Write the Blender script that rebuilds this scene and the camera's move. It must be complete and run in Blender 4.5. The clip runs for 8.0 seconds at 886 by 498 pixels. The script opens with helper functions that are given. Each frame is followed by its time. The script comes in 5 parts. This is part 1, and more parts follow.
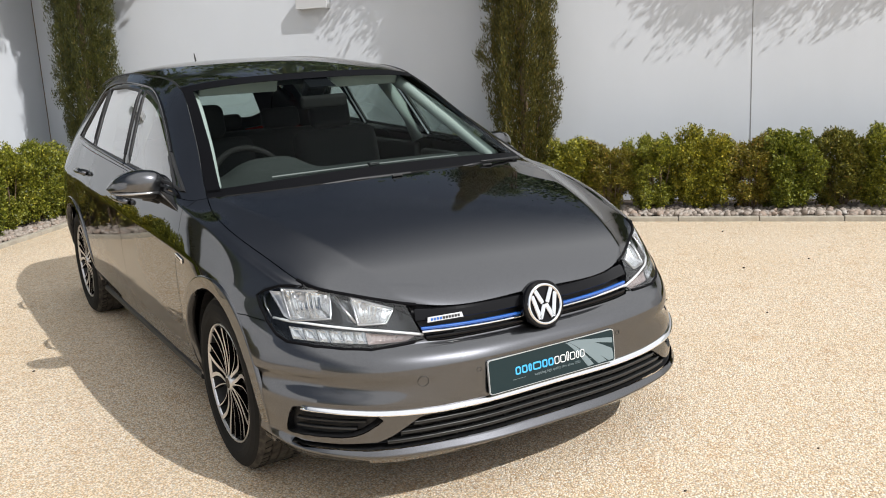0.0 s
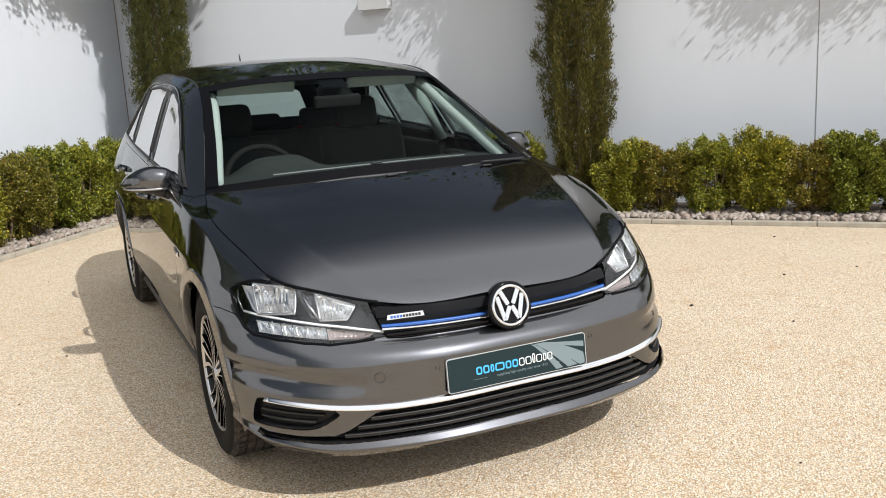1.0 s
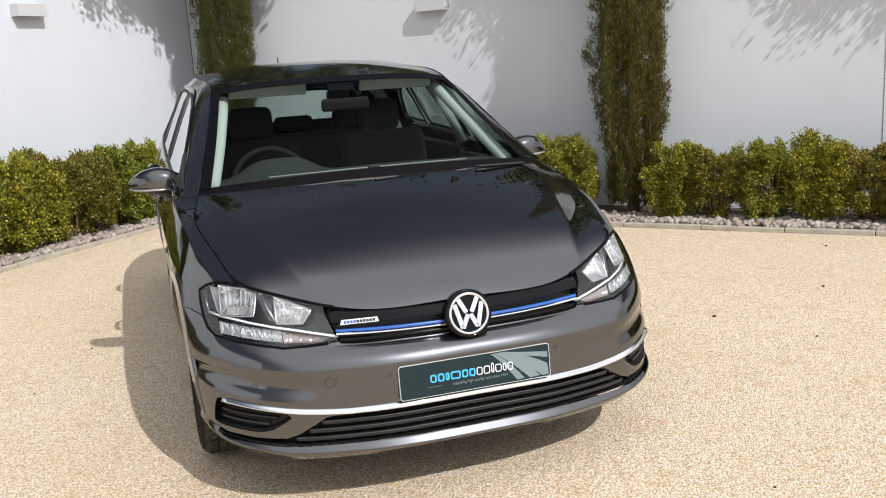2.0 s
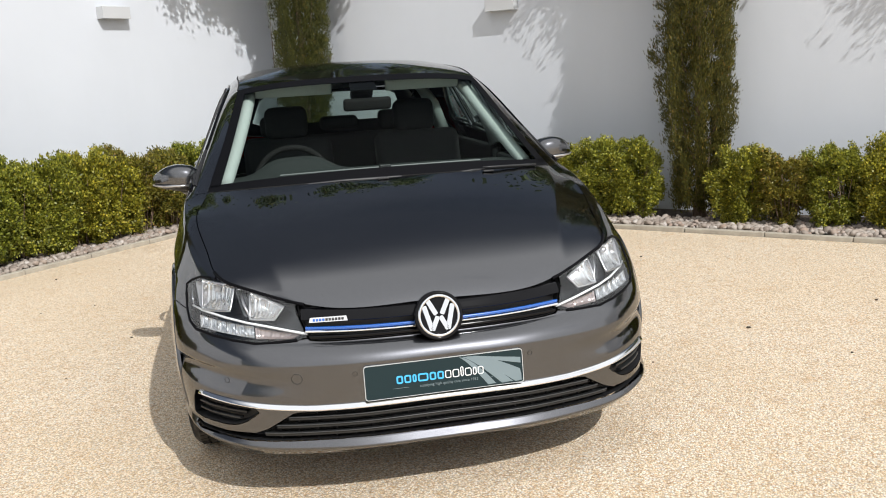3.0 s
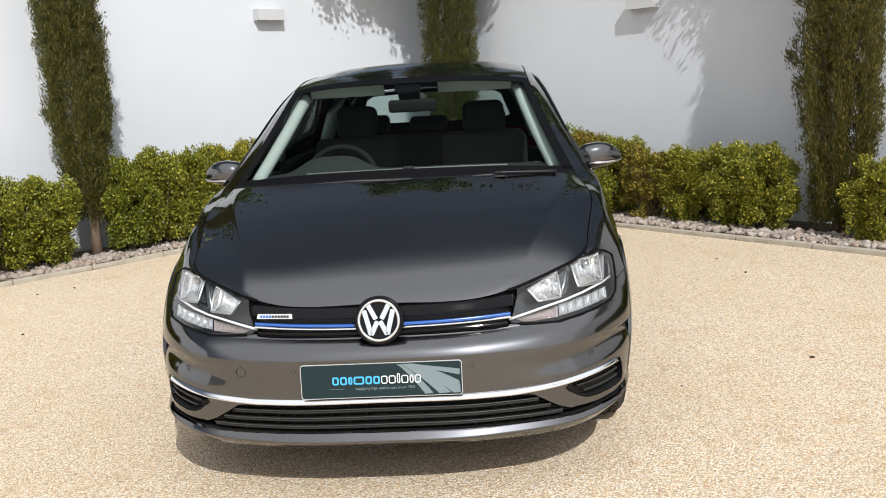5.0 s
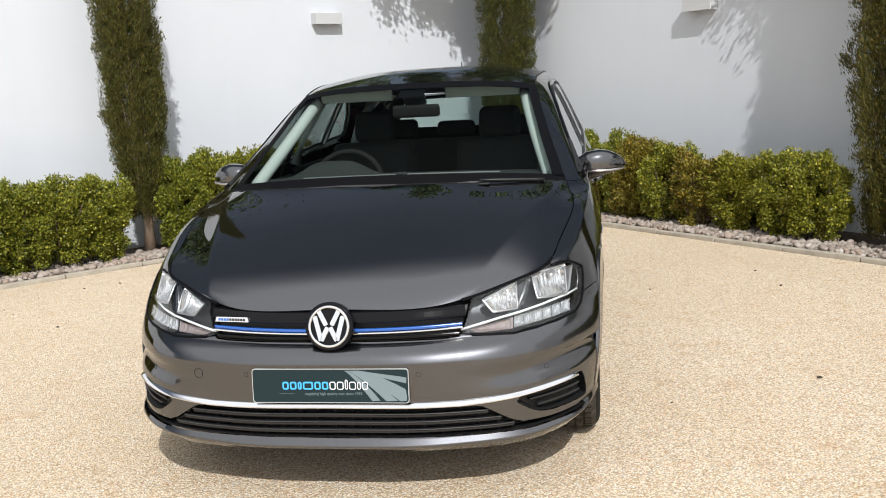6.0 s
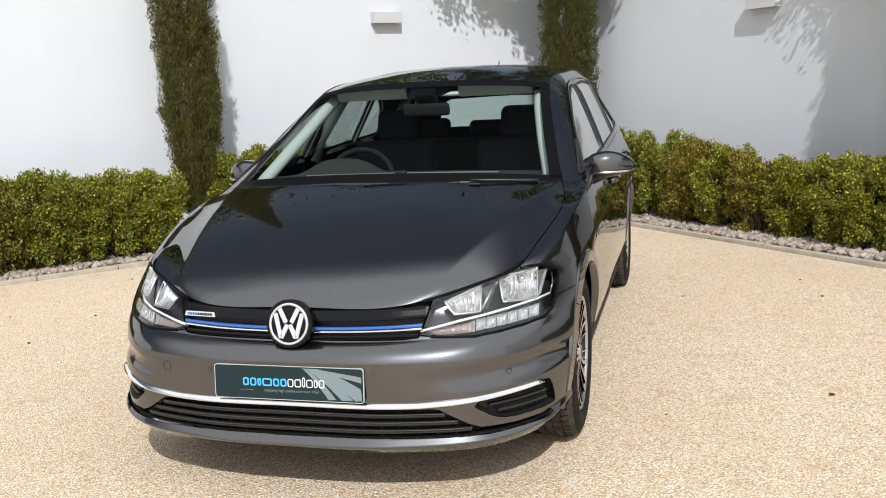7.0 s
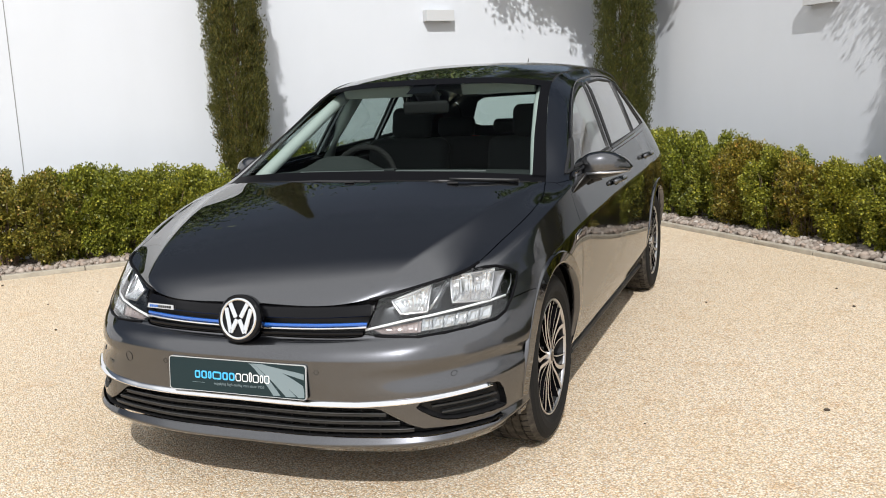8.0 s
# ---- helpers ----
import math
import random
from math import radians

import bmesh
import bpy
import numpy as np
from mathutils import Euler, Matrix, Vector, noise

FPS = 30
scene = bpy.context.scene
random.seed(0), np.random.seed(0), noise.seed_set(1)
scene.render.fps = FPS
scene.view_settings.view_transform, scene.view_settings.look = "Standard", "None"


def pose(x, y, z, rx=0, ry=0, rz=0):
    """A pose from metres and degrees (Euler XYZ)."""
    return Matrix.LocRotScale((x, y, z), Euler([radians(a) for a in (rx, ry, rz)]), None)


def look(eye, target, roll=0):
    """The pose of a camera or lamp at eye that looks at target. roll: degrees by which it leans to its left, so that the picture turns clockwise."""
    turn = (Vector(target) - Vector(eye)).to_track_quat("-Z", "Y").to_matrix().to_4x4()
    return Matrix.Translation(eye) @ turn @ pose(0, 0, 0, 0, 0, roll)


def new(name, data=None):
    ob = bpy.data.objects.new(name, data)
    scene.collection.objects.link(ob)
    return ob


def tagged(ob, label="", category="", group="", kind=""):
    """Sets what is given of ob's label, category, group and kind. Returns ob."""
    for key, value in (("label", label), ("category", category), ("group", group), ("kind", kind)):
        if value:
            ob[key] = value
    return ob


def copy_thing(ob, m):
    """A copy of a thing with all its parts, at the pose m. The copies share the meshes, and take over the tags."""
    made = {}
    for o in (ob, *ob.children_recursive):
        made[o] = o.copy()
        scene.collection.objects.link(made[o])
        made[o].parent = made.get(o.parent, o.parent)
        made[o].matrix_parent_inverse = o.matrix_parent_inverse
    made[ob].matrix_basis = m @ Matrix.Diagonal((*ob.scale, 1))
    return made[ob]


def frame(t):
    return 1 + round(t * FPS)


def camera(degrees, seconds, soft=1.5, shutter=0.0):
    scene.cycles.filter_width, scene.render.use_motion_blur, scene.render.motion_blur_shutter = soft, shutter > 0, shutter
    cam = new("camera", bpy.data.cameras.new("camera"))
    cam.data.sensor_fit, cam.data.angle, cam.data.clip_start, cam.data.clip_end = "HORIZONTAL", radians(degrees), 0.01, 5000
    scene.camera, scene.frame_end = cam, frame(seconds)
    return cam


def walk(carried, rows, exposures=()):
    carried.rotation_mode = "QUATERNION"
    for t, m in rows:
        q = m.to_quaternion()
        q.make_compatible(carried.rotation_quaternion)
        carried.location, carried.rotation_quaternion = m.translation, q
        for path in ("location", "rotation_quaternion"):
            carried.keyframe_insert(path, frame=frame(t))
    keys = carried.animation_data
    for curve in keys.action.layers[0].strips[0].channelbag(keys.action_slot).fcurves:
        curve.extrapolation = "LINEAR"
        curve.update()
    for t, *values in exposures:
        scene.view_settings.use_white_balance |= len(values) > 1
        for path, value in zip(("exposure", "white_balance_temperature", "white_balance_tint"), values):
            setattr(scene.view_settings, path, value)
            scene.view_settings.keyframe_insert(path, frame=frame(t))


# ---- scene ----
cam = camera(52.1, 8.0, soft=1.0)
PATH = [
    (0, (-1.754, -2.181, 1.445), (-0.751, -0.505, 1.015), -3.0),
    (0.5, (-1.571, -2.316, 1.444), (-0.664, -0.585, 1.019), -3.2),
    (1, (-1.378, -2.416, 1.429), (-0.572, -0.635, 1.009), -3.2),
    (1.5, (-1.168, -2.494, 1.431), (-0.461, -0.67, 1.015), -3.3),
    (3, (-0.507, -2.656, 1.395), (-0.137, -0.731, 1.0), -3.4),
    (3.5, (-0.312, -2.687, 1.398), (-0.067, -0.741, 1.008), -3.3),
    (4, (-0.077, -2.712, 1.39), (0.053, -0.753, 1.006), -3.3),
    (4.5, (0.141, -2.703, 1.372), (0.149, -0.739, 0.993), -3.2),
    (6, (0.832, -2.628, 1.367), (0.517, -0.686, 1.006), -3.0),
    (6.5, (1.036, -2.565, 1.349), (0.614, -0.643, 0.991), -2.8),
    (7, (1.245, -2.498, 1.342), (0.725, -0.599, 0.99), -2.7),
    (7.5, (1.48, -2.426, 1.341), (0.861, -0.556, 0.993), -2.6),
    (8, (1.677, -2.325, 1.318), (0.963, -0.489, 0.972), -2.5),
]
walk(cam, [(t, look(eye, target, roll)) for t, eye, target, roll in PATH], exposures=[(0, 0.0), (8, 0.0)])

# ---- light: one sun in front of the car, to its left, and the sky ----
SUN = Vector((0.34, -0.967, 1.0)).normalized()
world = bpy.data.worlds.new("sky")
scene.world = world
world.use_nodes = True
_wn = world.node_tree.nodes
_sky = _wn.new("ShaderNodeTexSky")
_sky.sky_type, _sky.sun_disc = "NISHITA", False
_sky.sun_elevation, _sky.sun_rotation = math.asin(SUN.z), math.atan2(SUN.x, SUN.y)
_sky.air_density, _sky.dust_density, _sky.ozone_density = 1.0, 1.2, 1.0
_clouds = _wn.new("ShaderNodeTexNoise")
_clouds.inputs["Scale"].default_value, _clouds.inputs["Detail"].default_value = 2.2, 7.0
_coord = _wn.new("ShaderNodeTexCoord")
_stretch = _wn.new("ShaderNodeMapping")
_stretch.inputs["Scale"].default_value = (1.0, 1.0, 2.2)
_stretch.inputs["Location"].default_value = (-1.3, -4.28, -1.01)
_ramp = _wn.new("ShaderNodeValToRGB")
_ramp.color_ramp.elements[0].position, _ramp.color_ramp.elements[1].position = 0.02, 0.52
_mix = _wn.new("ShaderNodeMix")
_mix.data_type = "RGBA"
_mix.inputs["B"].default_value = (22.0, 22.2, 22.6, 1)
_wl = world.node_tree.links
_wl.new(_coord.outputs["Generated"], _stretch.inputs["Vector"])
_wl.new(_stretch.outputs["Vector"], _clouds.inputs["Vector"])
_wl.new(_clouds.outputs["Fac"], _ramp.inputs["Fac"])
# the haze brightens towards the sun
_near, _haze_amount, _cover = _wn.new("ShaderNodeVectorMath"), _wn.new("ShaderNodeMapRange"), _wn.new("ShaderNodeMath")
_near.operation = "DOT_PRODUCT"
_near.inputs[1].default_value = tuple(SUN)
_haze_amount.interpolation_type = "SMOOTHSTEP"
_haze_amount.inputs["From Min"].default_value, _haze_amount.inputs["From Max"].default_value = 0.12, 0.60
_haze_amount.inputs["To Min"].default_value, _haze_amount.inputs["To Max"].default_value = 0.06, 1.4
_cover.operation = "MULTIPLY"
_cover.use_clamp = True
_wl.new(_coord.outputs["Generated"], _near.inputs[0])
_wl.new(_near.outputs["Value"], _haze_amount.inputs["Value"])
_wl.new(_ramp.outputs["Color"], _cover.inputs[0])
_wl.new(_haze_amount.outputs[0], _cover.inputs[1])
_wl.new(_cover.outputs[0], _mix.inputs["Factor"])
_haze = _wn.new("ShaderNodeHueSaturation")
_haze.inputs["Saturation"].default_value = 0.85
_wl.new(_sky.outputs["Color"], _haze.inputs["Color"])
_wl.new(_haze.outputs["Color"], _mix.inputs["A"])
_wl.new(_mix.outputs["Result"], _wn["Background"].inputs["Color"])
_wn["Background"].inputs["Strength"].default_value = 0.050

_sun = bpy.data.lights.new("sun", "SUN")
_sun.energy, _sun.angle, _sun.color = 3.85, radians(0.53), (1.0, 0.985, 0.965)
new("sun", _sun).matrix_world = look(SUN * 40, (0, 0, 0))

# ---- materials ----
class Mat:
    """A node material: a principled shader with helpers for noise, ramps and relief."""

    def __init__(self, name, color=(0.5, 0.5, 0.5), rough=0.5, metal=0.0, **more):
        self.m = bpy.data.materials.new(name)
        self.m.use_nodes = True
        self.n, self.l = self.m.node_tree.nodes, self.m.node_tree.links
        self.b = self.n["Principled BSDF"]
        self.b.inputs["Base Color"].default_value = (*color, 1)
        self.b.inputs["Roughness"].default_value, self.b.inputs["Metallic"].default_value = rough, metal
        for key, value in more.items():
            self.b.inputs[key.replace("_", " ")].default_value = value
        self.co = None

    def coord(self, scale=(1, 1, 1)):
        if self.co is None:
            self.co = self.n.new("ShaderNodeTexCoord").outputs["Object"]
        if tuple(scale) == (1, 1, 1):
            return self.co
        mp = self.n.new("ShaderNodeMapping")
        mp.inputs["Scale"].default_value = scale
        self.l.new(self.co, mp.inputs["Vector"])
        return mp.outputs["Vector"]

    def noise(self, scale, detail=4.0, rough=0.55, stretch=(1, 1, 1)):
        t = self.n.new("ShaderNodeTexNoise")
        t.inputs["Scale"].default_value, t.inputs["Detail"].default_value, t.inputs["Roughness"].default_value = scale, detail, rough
        self.l.new(self.coord(stretch), t.inputs["Vector"])
        return t.outputs["Fac"]

    def cells(self, scale, out="Color", feature="F1", rnd=1.0):
        t = self.n.new("ShaderNodeTexVoronoi")
        t.feature = feature
        t.inputs["Scale"].default_value, t.inputs["Randomness"].default_value = scale, rnd
        self.l.new(self.coord(), t.inputs["Vector"])
        return t.outputs[out]

    def ramp(self, fac, *stops):
        r = self.n.new("ShaderNodeValToRGB")
        el = r.color_ramp.elements
        while len(el) < len(stops):
            el.new(0.5)
        for e, (p, c) in zip(el, stops):
            e.position, e.color = p, (c, c, c, 1) if isinstance(c, (int, float)) else (*c, 1)
        self.l.new(fac, r.inputs["Fac"])
        return r.outputs["Color"]

    def mix(self, fac, a, b, blend="MIX"):
        m = self.n.new("ShaderNodeMix")
        m.data_type, m.blend_type = "RGBA", blend
        for sock, v in (("Factor", fac), ("A", a), ("B", b)):
            if isinstance(v, (int, float)):
                m.inputs[sock].default_value = v if sock == "Factor" else (v, v, v, 1)
            elif isinstance(v, tuple):
                m.inputs[sock].default_value = (*v, 1)
            else:
                self.l.new(v, m.inputs[sock])
        return m.outputs["Result"]

    def random(self):
        return self.n.new("ShaderNodeObjectInfo").outputs["Random"]

    def island(self):
        return self.n.new("ShaderNodeNewGeometry").outputs["Random Per Island"]

    def set(self, **socks):
        for key, v in socks.items():
            self.l.new(v, self.b.inputs[key.replace("_", " ")])
        return self

    def bump(self, height, strength=0.3, distance=0.01):
        b = self.n.new("ShaderNodeBump")
        b.inputs["Strength"].default_value, b.inputs["Distance"].default_value = strength, distance
        self.l.new(height, b.inputs["Height"])
        old = self.b.inputs["Normal"].links
        if old:
            self.l.new(old[0].from_socket, b.inputs["Normal"])
        self.l.new(b.outputs["Normal"], self.b.inputs["Normal"])
        return self


def glass_material(name, tint, rough=0.0, least=0.04, faces=2.0):
    """A thin pane: clear with a tint, and the gloss of glass, stronger at a slant."""
    m = bpy.data.materials.new(name)
    m.use_nodes = True
    n, l = m.node_tree.nodes, m.node_tree.links
    n.remove(n["Principled BSDF"])
    clear, gloss, mix, slant = n.new("ShaderNodeBsdfTransparent"), n.new("ShaderNodeBsdfGlossy"), n.new("ShaderNodeMixShader"), n.new("ShaderNodeLayerWeight")
    clear.inputs["Color"].default_value = (*tint, 1)
    gloss.inputs["Roughness"].default_value = rough
    slant.inputs["Blend"].default_value = 0.5
    power, scale = n.new("ShaderNodeMath"), n.new("ShaderNodeMath")
    power.operation, scale.operation = "POWER", "MULTIPLY_ADD"
    power.inputs[1].default_value = 5.0
    scale.inputs[1].default_value, scale.inputs[2].default_value = 1.0 - least, least
    l.new(slant.outputs["Facing"], power.inputs[0])
    l.new(power.outputs[0], scale.inputs[0])
    # both faces of a flat sheet mirror: 2F / (1 + F)
    twice, plus, both = n.new("ShaderNodeMath"), n.new("ShaderNodeMath"), n.new("ShaderNodeMath")
    twice.operation, plus.operation, both.operation = "MULTIPLY", "ADD", "DIVIDE"
    twice.inputs[1].default_value, plus.inputs[1].default_value = faces, 1.0
    l.new(scale.outputs[0], twice.inputs[0])
    l.new(scale.outputs[0], plus.inputs[0])
    l.new(twice.outputs[0], both.inputs[0])
    l.new(plus.outputs[0], both.inputs[1])
    l.new(both.outputs[0], mix.inputs[0])
    l.new(clear.outputs[0], mix.inputs[1])
    l.new(gloss.outputs[0], mix.inputs[2])
    l.new(mix.outputs[0], n["Material Output"].inputs["Surface"])
    return m


def paint_material():
    """Dark grey metallic paint: fine flakes under a clear coat, a little dust."""
    p = Mat("grey_metallic_paint", (0.055, 0.055, 0.059), 0.34, 1.0, Coat_Weight=1.0, Coat_Roughness=0.005, Coat_IOR=1.95, Specular_Tint=(0.2, 0.2, 0.2, 1))
    flake = p.cells(900.0)
    p.set(Base_Color=p.mix(p.ramp(flake, (0.0, 0.0), (1.0, 1.0)), (0.039, 0.040, 0.045), (0.074, 0.076, 0.085)))
    dust = p.ramp(p.noise(9.0, 6.0, 0.7), (0.35, 0.0), (0.8, 0.006))
    p.set(Coat_Roughness=dust)
    return p.m


def wall_material():
    w = Mat("white_render", (0.80, 0.80, 0.80), 0.85)
    big = w.noise(0.7, 5.0, 0.6)
    streak = w.noise(3.0, 5.0, 0.6, (1.0, 1.0, 0.18))
    w.set(Base_Color=w.mix(w.ramp(streak, (0.42, 0.0), (0.85, 0.16)), w.mix(w.ramp(big, (0.3, 0.0), (0.75, 1.0)), (0.612, 0.638, 0.68), (0.578, 0.604, 0.645)), (0.50, 0.52, 0.54)))
    return w.bump(w.noise(160.0, 4.0), 0.25, 0.002).bump(w.noise(4.0, 3.0), 0.12, 0.01).m


def gravel_material():
    """Small cream, tan and brown stones set in resin, with rusty patches."""
    g = Mat("resin_bound_gravel", (0.6, 0.48, 0.32), 0.7)
    grain, shape = g.cells(140.0), g.cells(140.0, "Distance")
    small, small_shape = g.cells(290.0), g.cells(290.0, "Distance")
    stones = ((0.0, (0.34, 0.165, 0.06)), (0.22, (0.70, 0.50, 0.29)), (0.5, (0.91, 0.75, 0.545)), (0.75, (1.0, 0.95, 0.85)), (0.90, (0.66, 0.38, 0.17)), (1.0, (0.14, 0.07, 0.03)))
    tone = g.mix(0.2, g.ramp(grain, *stones), g.ramp(small, *stones))
    patch = g.noise(0.8, 5.0, 0.6)
    tone = g.mix(g.ramp(patch, (0.35, 0.0), (0.75, 0.34)), tone, (0.74, 0.55, 0.33))
    rust = g.ramp(g.noise(5.0, 7.0, 0.75), (0.55, 0.0), (0.74, 0.55))
    tone = g.mix(rust, tone, (0.58, 0.32, 0.12))
    # shade in the hollows between stones, multiplied into the colour
    gap_shade = g.ramp(shape, (0.25, 1.0), (0.75, 0.56))
    g.set(Base_Color=g.mix(1.0, tone, gap_shade, "MULTIPLY"))
    return g.bump(g.ramp(shape, (0.0, 1.0), (0.75, 0.0)), 0.8, 0.005).bump(g.ramp(small_shape, (0.0, 1.0), (0.8, 0.0)), 0.35, 0.003).m


PAINT = paint_material()
WALL = wall_material()
GRAVEL = gravel_material()
SCREEN_GLASS = glass_material("windscreen_glass", (0.80, 0.89, 0.86), 0.0, 0.02, 0.22)
SIDE_GLASS = glass_material("side_glass", (0.58, 0.66, 0.63), 0.0, 0.05, 3.2)
LENS = glass_material("lamp_lens", (0.95, 0.96, 0.96))
BLACK_TRIM = Mat("black_plastic", (0.011, 0.011, 0.012), 0.5).m
GLOSS_BLACK = Mat("gloss_black", (0.004, 0.004, 0.005), 0.09, 0.0, Specular_IOR_Level=0.22).m
CHROME = Mat("chrome", (0.85, 0.86, 0.88), 0.07, 1.0).m
FRIT = Mat("black_glass_edge", (0.004, 0.004, 0.005), 0.5, 0.0, Specular_IOR_Level=0.06).m
_r = Mat("tyre_rubber", (0.009, 0.0088, 0.0085), 0.9, 0.0, Specular_IOR_Level=0.25)
RUBBER = _r.bump(_r.noise(90.0, 4.0), 0.3, 0.002).m
_t = Mat("dusty_tread", (0.05, 0.044, 0.038), 0.9, 0.0, Specular_IOR_Level=0.25)
_t.set(Base_Color=_t.mix(_t.ramp(_t.noise(30.0, 5.0), (0.35, 0.0), (0.7, 1.0)), (0.022, 0.020, 0.018), (0.085, 0.074, 0.060)))
TREAD = _t.bump(_t.noise(120.0, 4.0), 0.3, 0.002).m
_c = Mat("concrete_edging", (0.36, 0.33, 0.28), 0.9)
_c.set(Base_Color=_c.mix(_c.ramp(_c.noise(14.0, 6.0, 0.65), (0.3, 0.0), (0.75, 1.0)), (0.30, 0.27, 0.22), (0.44, 0.40, 0.33)))
EDGING = _c.bump(_c.noise(120.0, 4.0), 0.4, 0.003).m


# ---- mesh helpers ----
def mesh_of(bm, name, smooth=False):
    me = bpy.data.meshes.new(name)
    bm.to_mesh(me)
    bm.free()
    if smooth:
        me.polygons.foreach_set("use_smooth", [True] * len(me.polygons))
    return me


def thing(name, label, category, at=None, group="", kind=""):
    """An empty that carries the parts of one thing."""
    ob = new(name)
    ob.empty_display_size = 0.1
    if at is not None:
        ob.matrix_world = at
    return tagged(ob, label, category, group, kind)


def part(name, bm, material, parent, label="", smooth=False, at=None):
    """Links a bmesh (or a mesh) as one object under a thing or a part."""
    me = bm if isinstance(bm, bpy.types.Mesh) else mesh_of(bm, name, smooth)
    if material is not None and not me.materials:
        me.materials.append(material)
    ob = new(name, me)
    ob.parent = parent
    if at is not None:
        ob.matrix_basis = at
    return tagged(ob, label)


def box(bm, size, m=None, bevel=0.0, segs=2):
    """A box of that size round the origin, placed by m, with rounded edges."""
    made = bmesh.ops.create_cube(bm, size=1.0, matrix=(m or Matrix()) @ Matrix.Diagonal((*size, 1)))["verts"]
    if bevel:
        edges = list({e for v in made for e in v.link_edges})
        bmesh.ops.bevel(bm, geom=edges, offset=bevel, segments=segs, profile=0.5, affect="EDGES")
    return bm


def tube(bm, points, radius, sides=8, closed=False):
    """A round bar along points; radius a number or a function of 0..1."""
    pts = [Vector(p) for p in points]
    n, rings = len(pts), []
    for i, p in enumerate(pts):
        a, b = (pts[i - 1], pts[(i + 1) % n]) if closed else (pts[max(i - 1, 0)], pts[min(i + 1, n - 1)])
        d = (b - a).normalized()
        up = Vector((0, 0, 1)) if abs(d.z) < 0.9 else Vector((0, 1, 0))
        s = d.cross(up).normalized()
        u = s.cross(d)
        r = radius(i / max(n - 1, 1)) if callable(radius) else radius
        rings.append([bm.verts.new(p + r * (math.cos(k * math.tau / sides) * s + math.sin(k * math.tau / sides) * u)) for k in range(sides)])
    for i in range(n if closed else n - 1):
        a, b = rings[i], rings[(i + 1) % n]
        for k in range(sides):
            bm.faces.new((a[k], a[(k + 1) % sides], b[(k + 1) % sides], b[k]))
    if not closed:
        bm.faces.new(rings[0][::-1])
        bm.faces.new(rings[-1])
    return bm


def plate(bm, outline, depth, m=None):
    """A flat slab: outline in x, y pushed down by depth along z."""
    top = [bm.verts.new((x, y, 0)) for x, y in outline]
    low = [bm.verts.new((x, y, -depth)) for x, y in outline]
    n = len(top)
    bm.faces.new(top)
    bm.faces.new(low[::-1])
    for i in range(n):
        bm.faces.new((top[i], low[i], low[(i + 1) % n], top[(i + 1) % n]))
    if m is not None:
        bmesh.ops.transform(bm, matrix=m, verts=top + low)
    return bm


def rounded(w, h, r, n=5):
    """A rounded rectangle as an outline."""
    out = []
    for k, (sx, sy) in enumerate(((1, 1), (-1, 1), (-1, -1), (1, -1))):
        for i in range(n + 1):
            a = (k + i / n) * math.pi / 2
            out.append((sx * (w / 2 - r) + r * math.cos(a), sy * (h / 2 - r) + r * math.sin(a)))
    return out


def lathe(bm, profile, steps=48, axis="X"):
    """Turns a profile of (radius, along) round the x axis."""
    rings = []
    for k in range(steps):
        a = k * math.tau / steps
        rings.append([bm.verts.new((t, r * math.cos(a), r * math.sin(a))) for r, t in profile])
    for k in range(steps):
        a, b = rings[k], rings[(k + 1) % steps]
        for i in range(len(profile) - 1):
            if profile[i][0] < 1e-6 and profile[i + 1][0] < 1e-6:
                continue
            bm.faces.new((a[i], a[i + 1], b[i + 1], b[i]))
    bmesh.ops.remove_doubles(bm, verts=bm.verts, dist=1e-6)
    bmesh.ops.recalc_face_normals(bm, faces=bm.faces)
    return bm

# ---- the yard: ground, walls in a corner, edging ----
RIGHT, LEFT = radians(-46.5), radians(47.5)
KERB_R, KERB_L = Vector((2.50, 4.05, 0)), Vector((-3.00, 4.05, 0))
DR, DL = Vector((math.cos(RIGHT), math.sin(RIGHT), 0)), Vector((math.cos(LEFT), math.sin(LEFT), 0))
NR, NL = Vector((-DR.y, DR.x, 0)), Vector((-DL.y, DL.x, 0))
BED_R, BED_L = 0.98, 0.92


def cross(p, d, q, e):
    """Where the line p + s d meets q + t e, in plan."""
    k = ((q - p).x * e.y - (q - p).y * e.x) / (d.x * e.y - d.y * e.x)
    return p + d * k


KERB_CORNER = cross(KERB_R, DR, KERB_L, DL)
WALL_R, WALL_L = KERB_R + NR * BED_R, KERB_L + NL * BED_L
WALL_CORNER = cross(WALL_R, DR, WALL_L, DL)


def on_right(s, off, z=0.0):
    """A place s metres along the wall from the corner, off metres in front of the right wall."""
    return WALL_CORNER + DR * s - NR * off + Vector((0, 0, z))


def on_left(s, off, z=0.0):
    return WALL_CORNER - DL * s - NL * off + Vector((0, 0, z))


def build_ground():
    bm = bmesh.new()
    edges = [-400, -60, -20, -8, -4, 0, 4, 8, 20, 60, 400]
    grid = [[bm.verts.new((x, y, 0)) for x in edges] for y in edges]
    for j in range(10):
        for i in range(10):
            bm.faces.new((grid[j][i], grid[j][i + 1], grid[j + 1][i + 1], grid[j + 1][i]))
    ob = new("ground", mesh_of(bm, "ground"))
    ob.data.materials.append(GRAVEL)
    tagged(ob, "cream and tan resin-bound gravel drive", "ground", kind="structure")


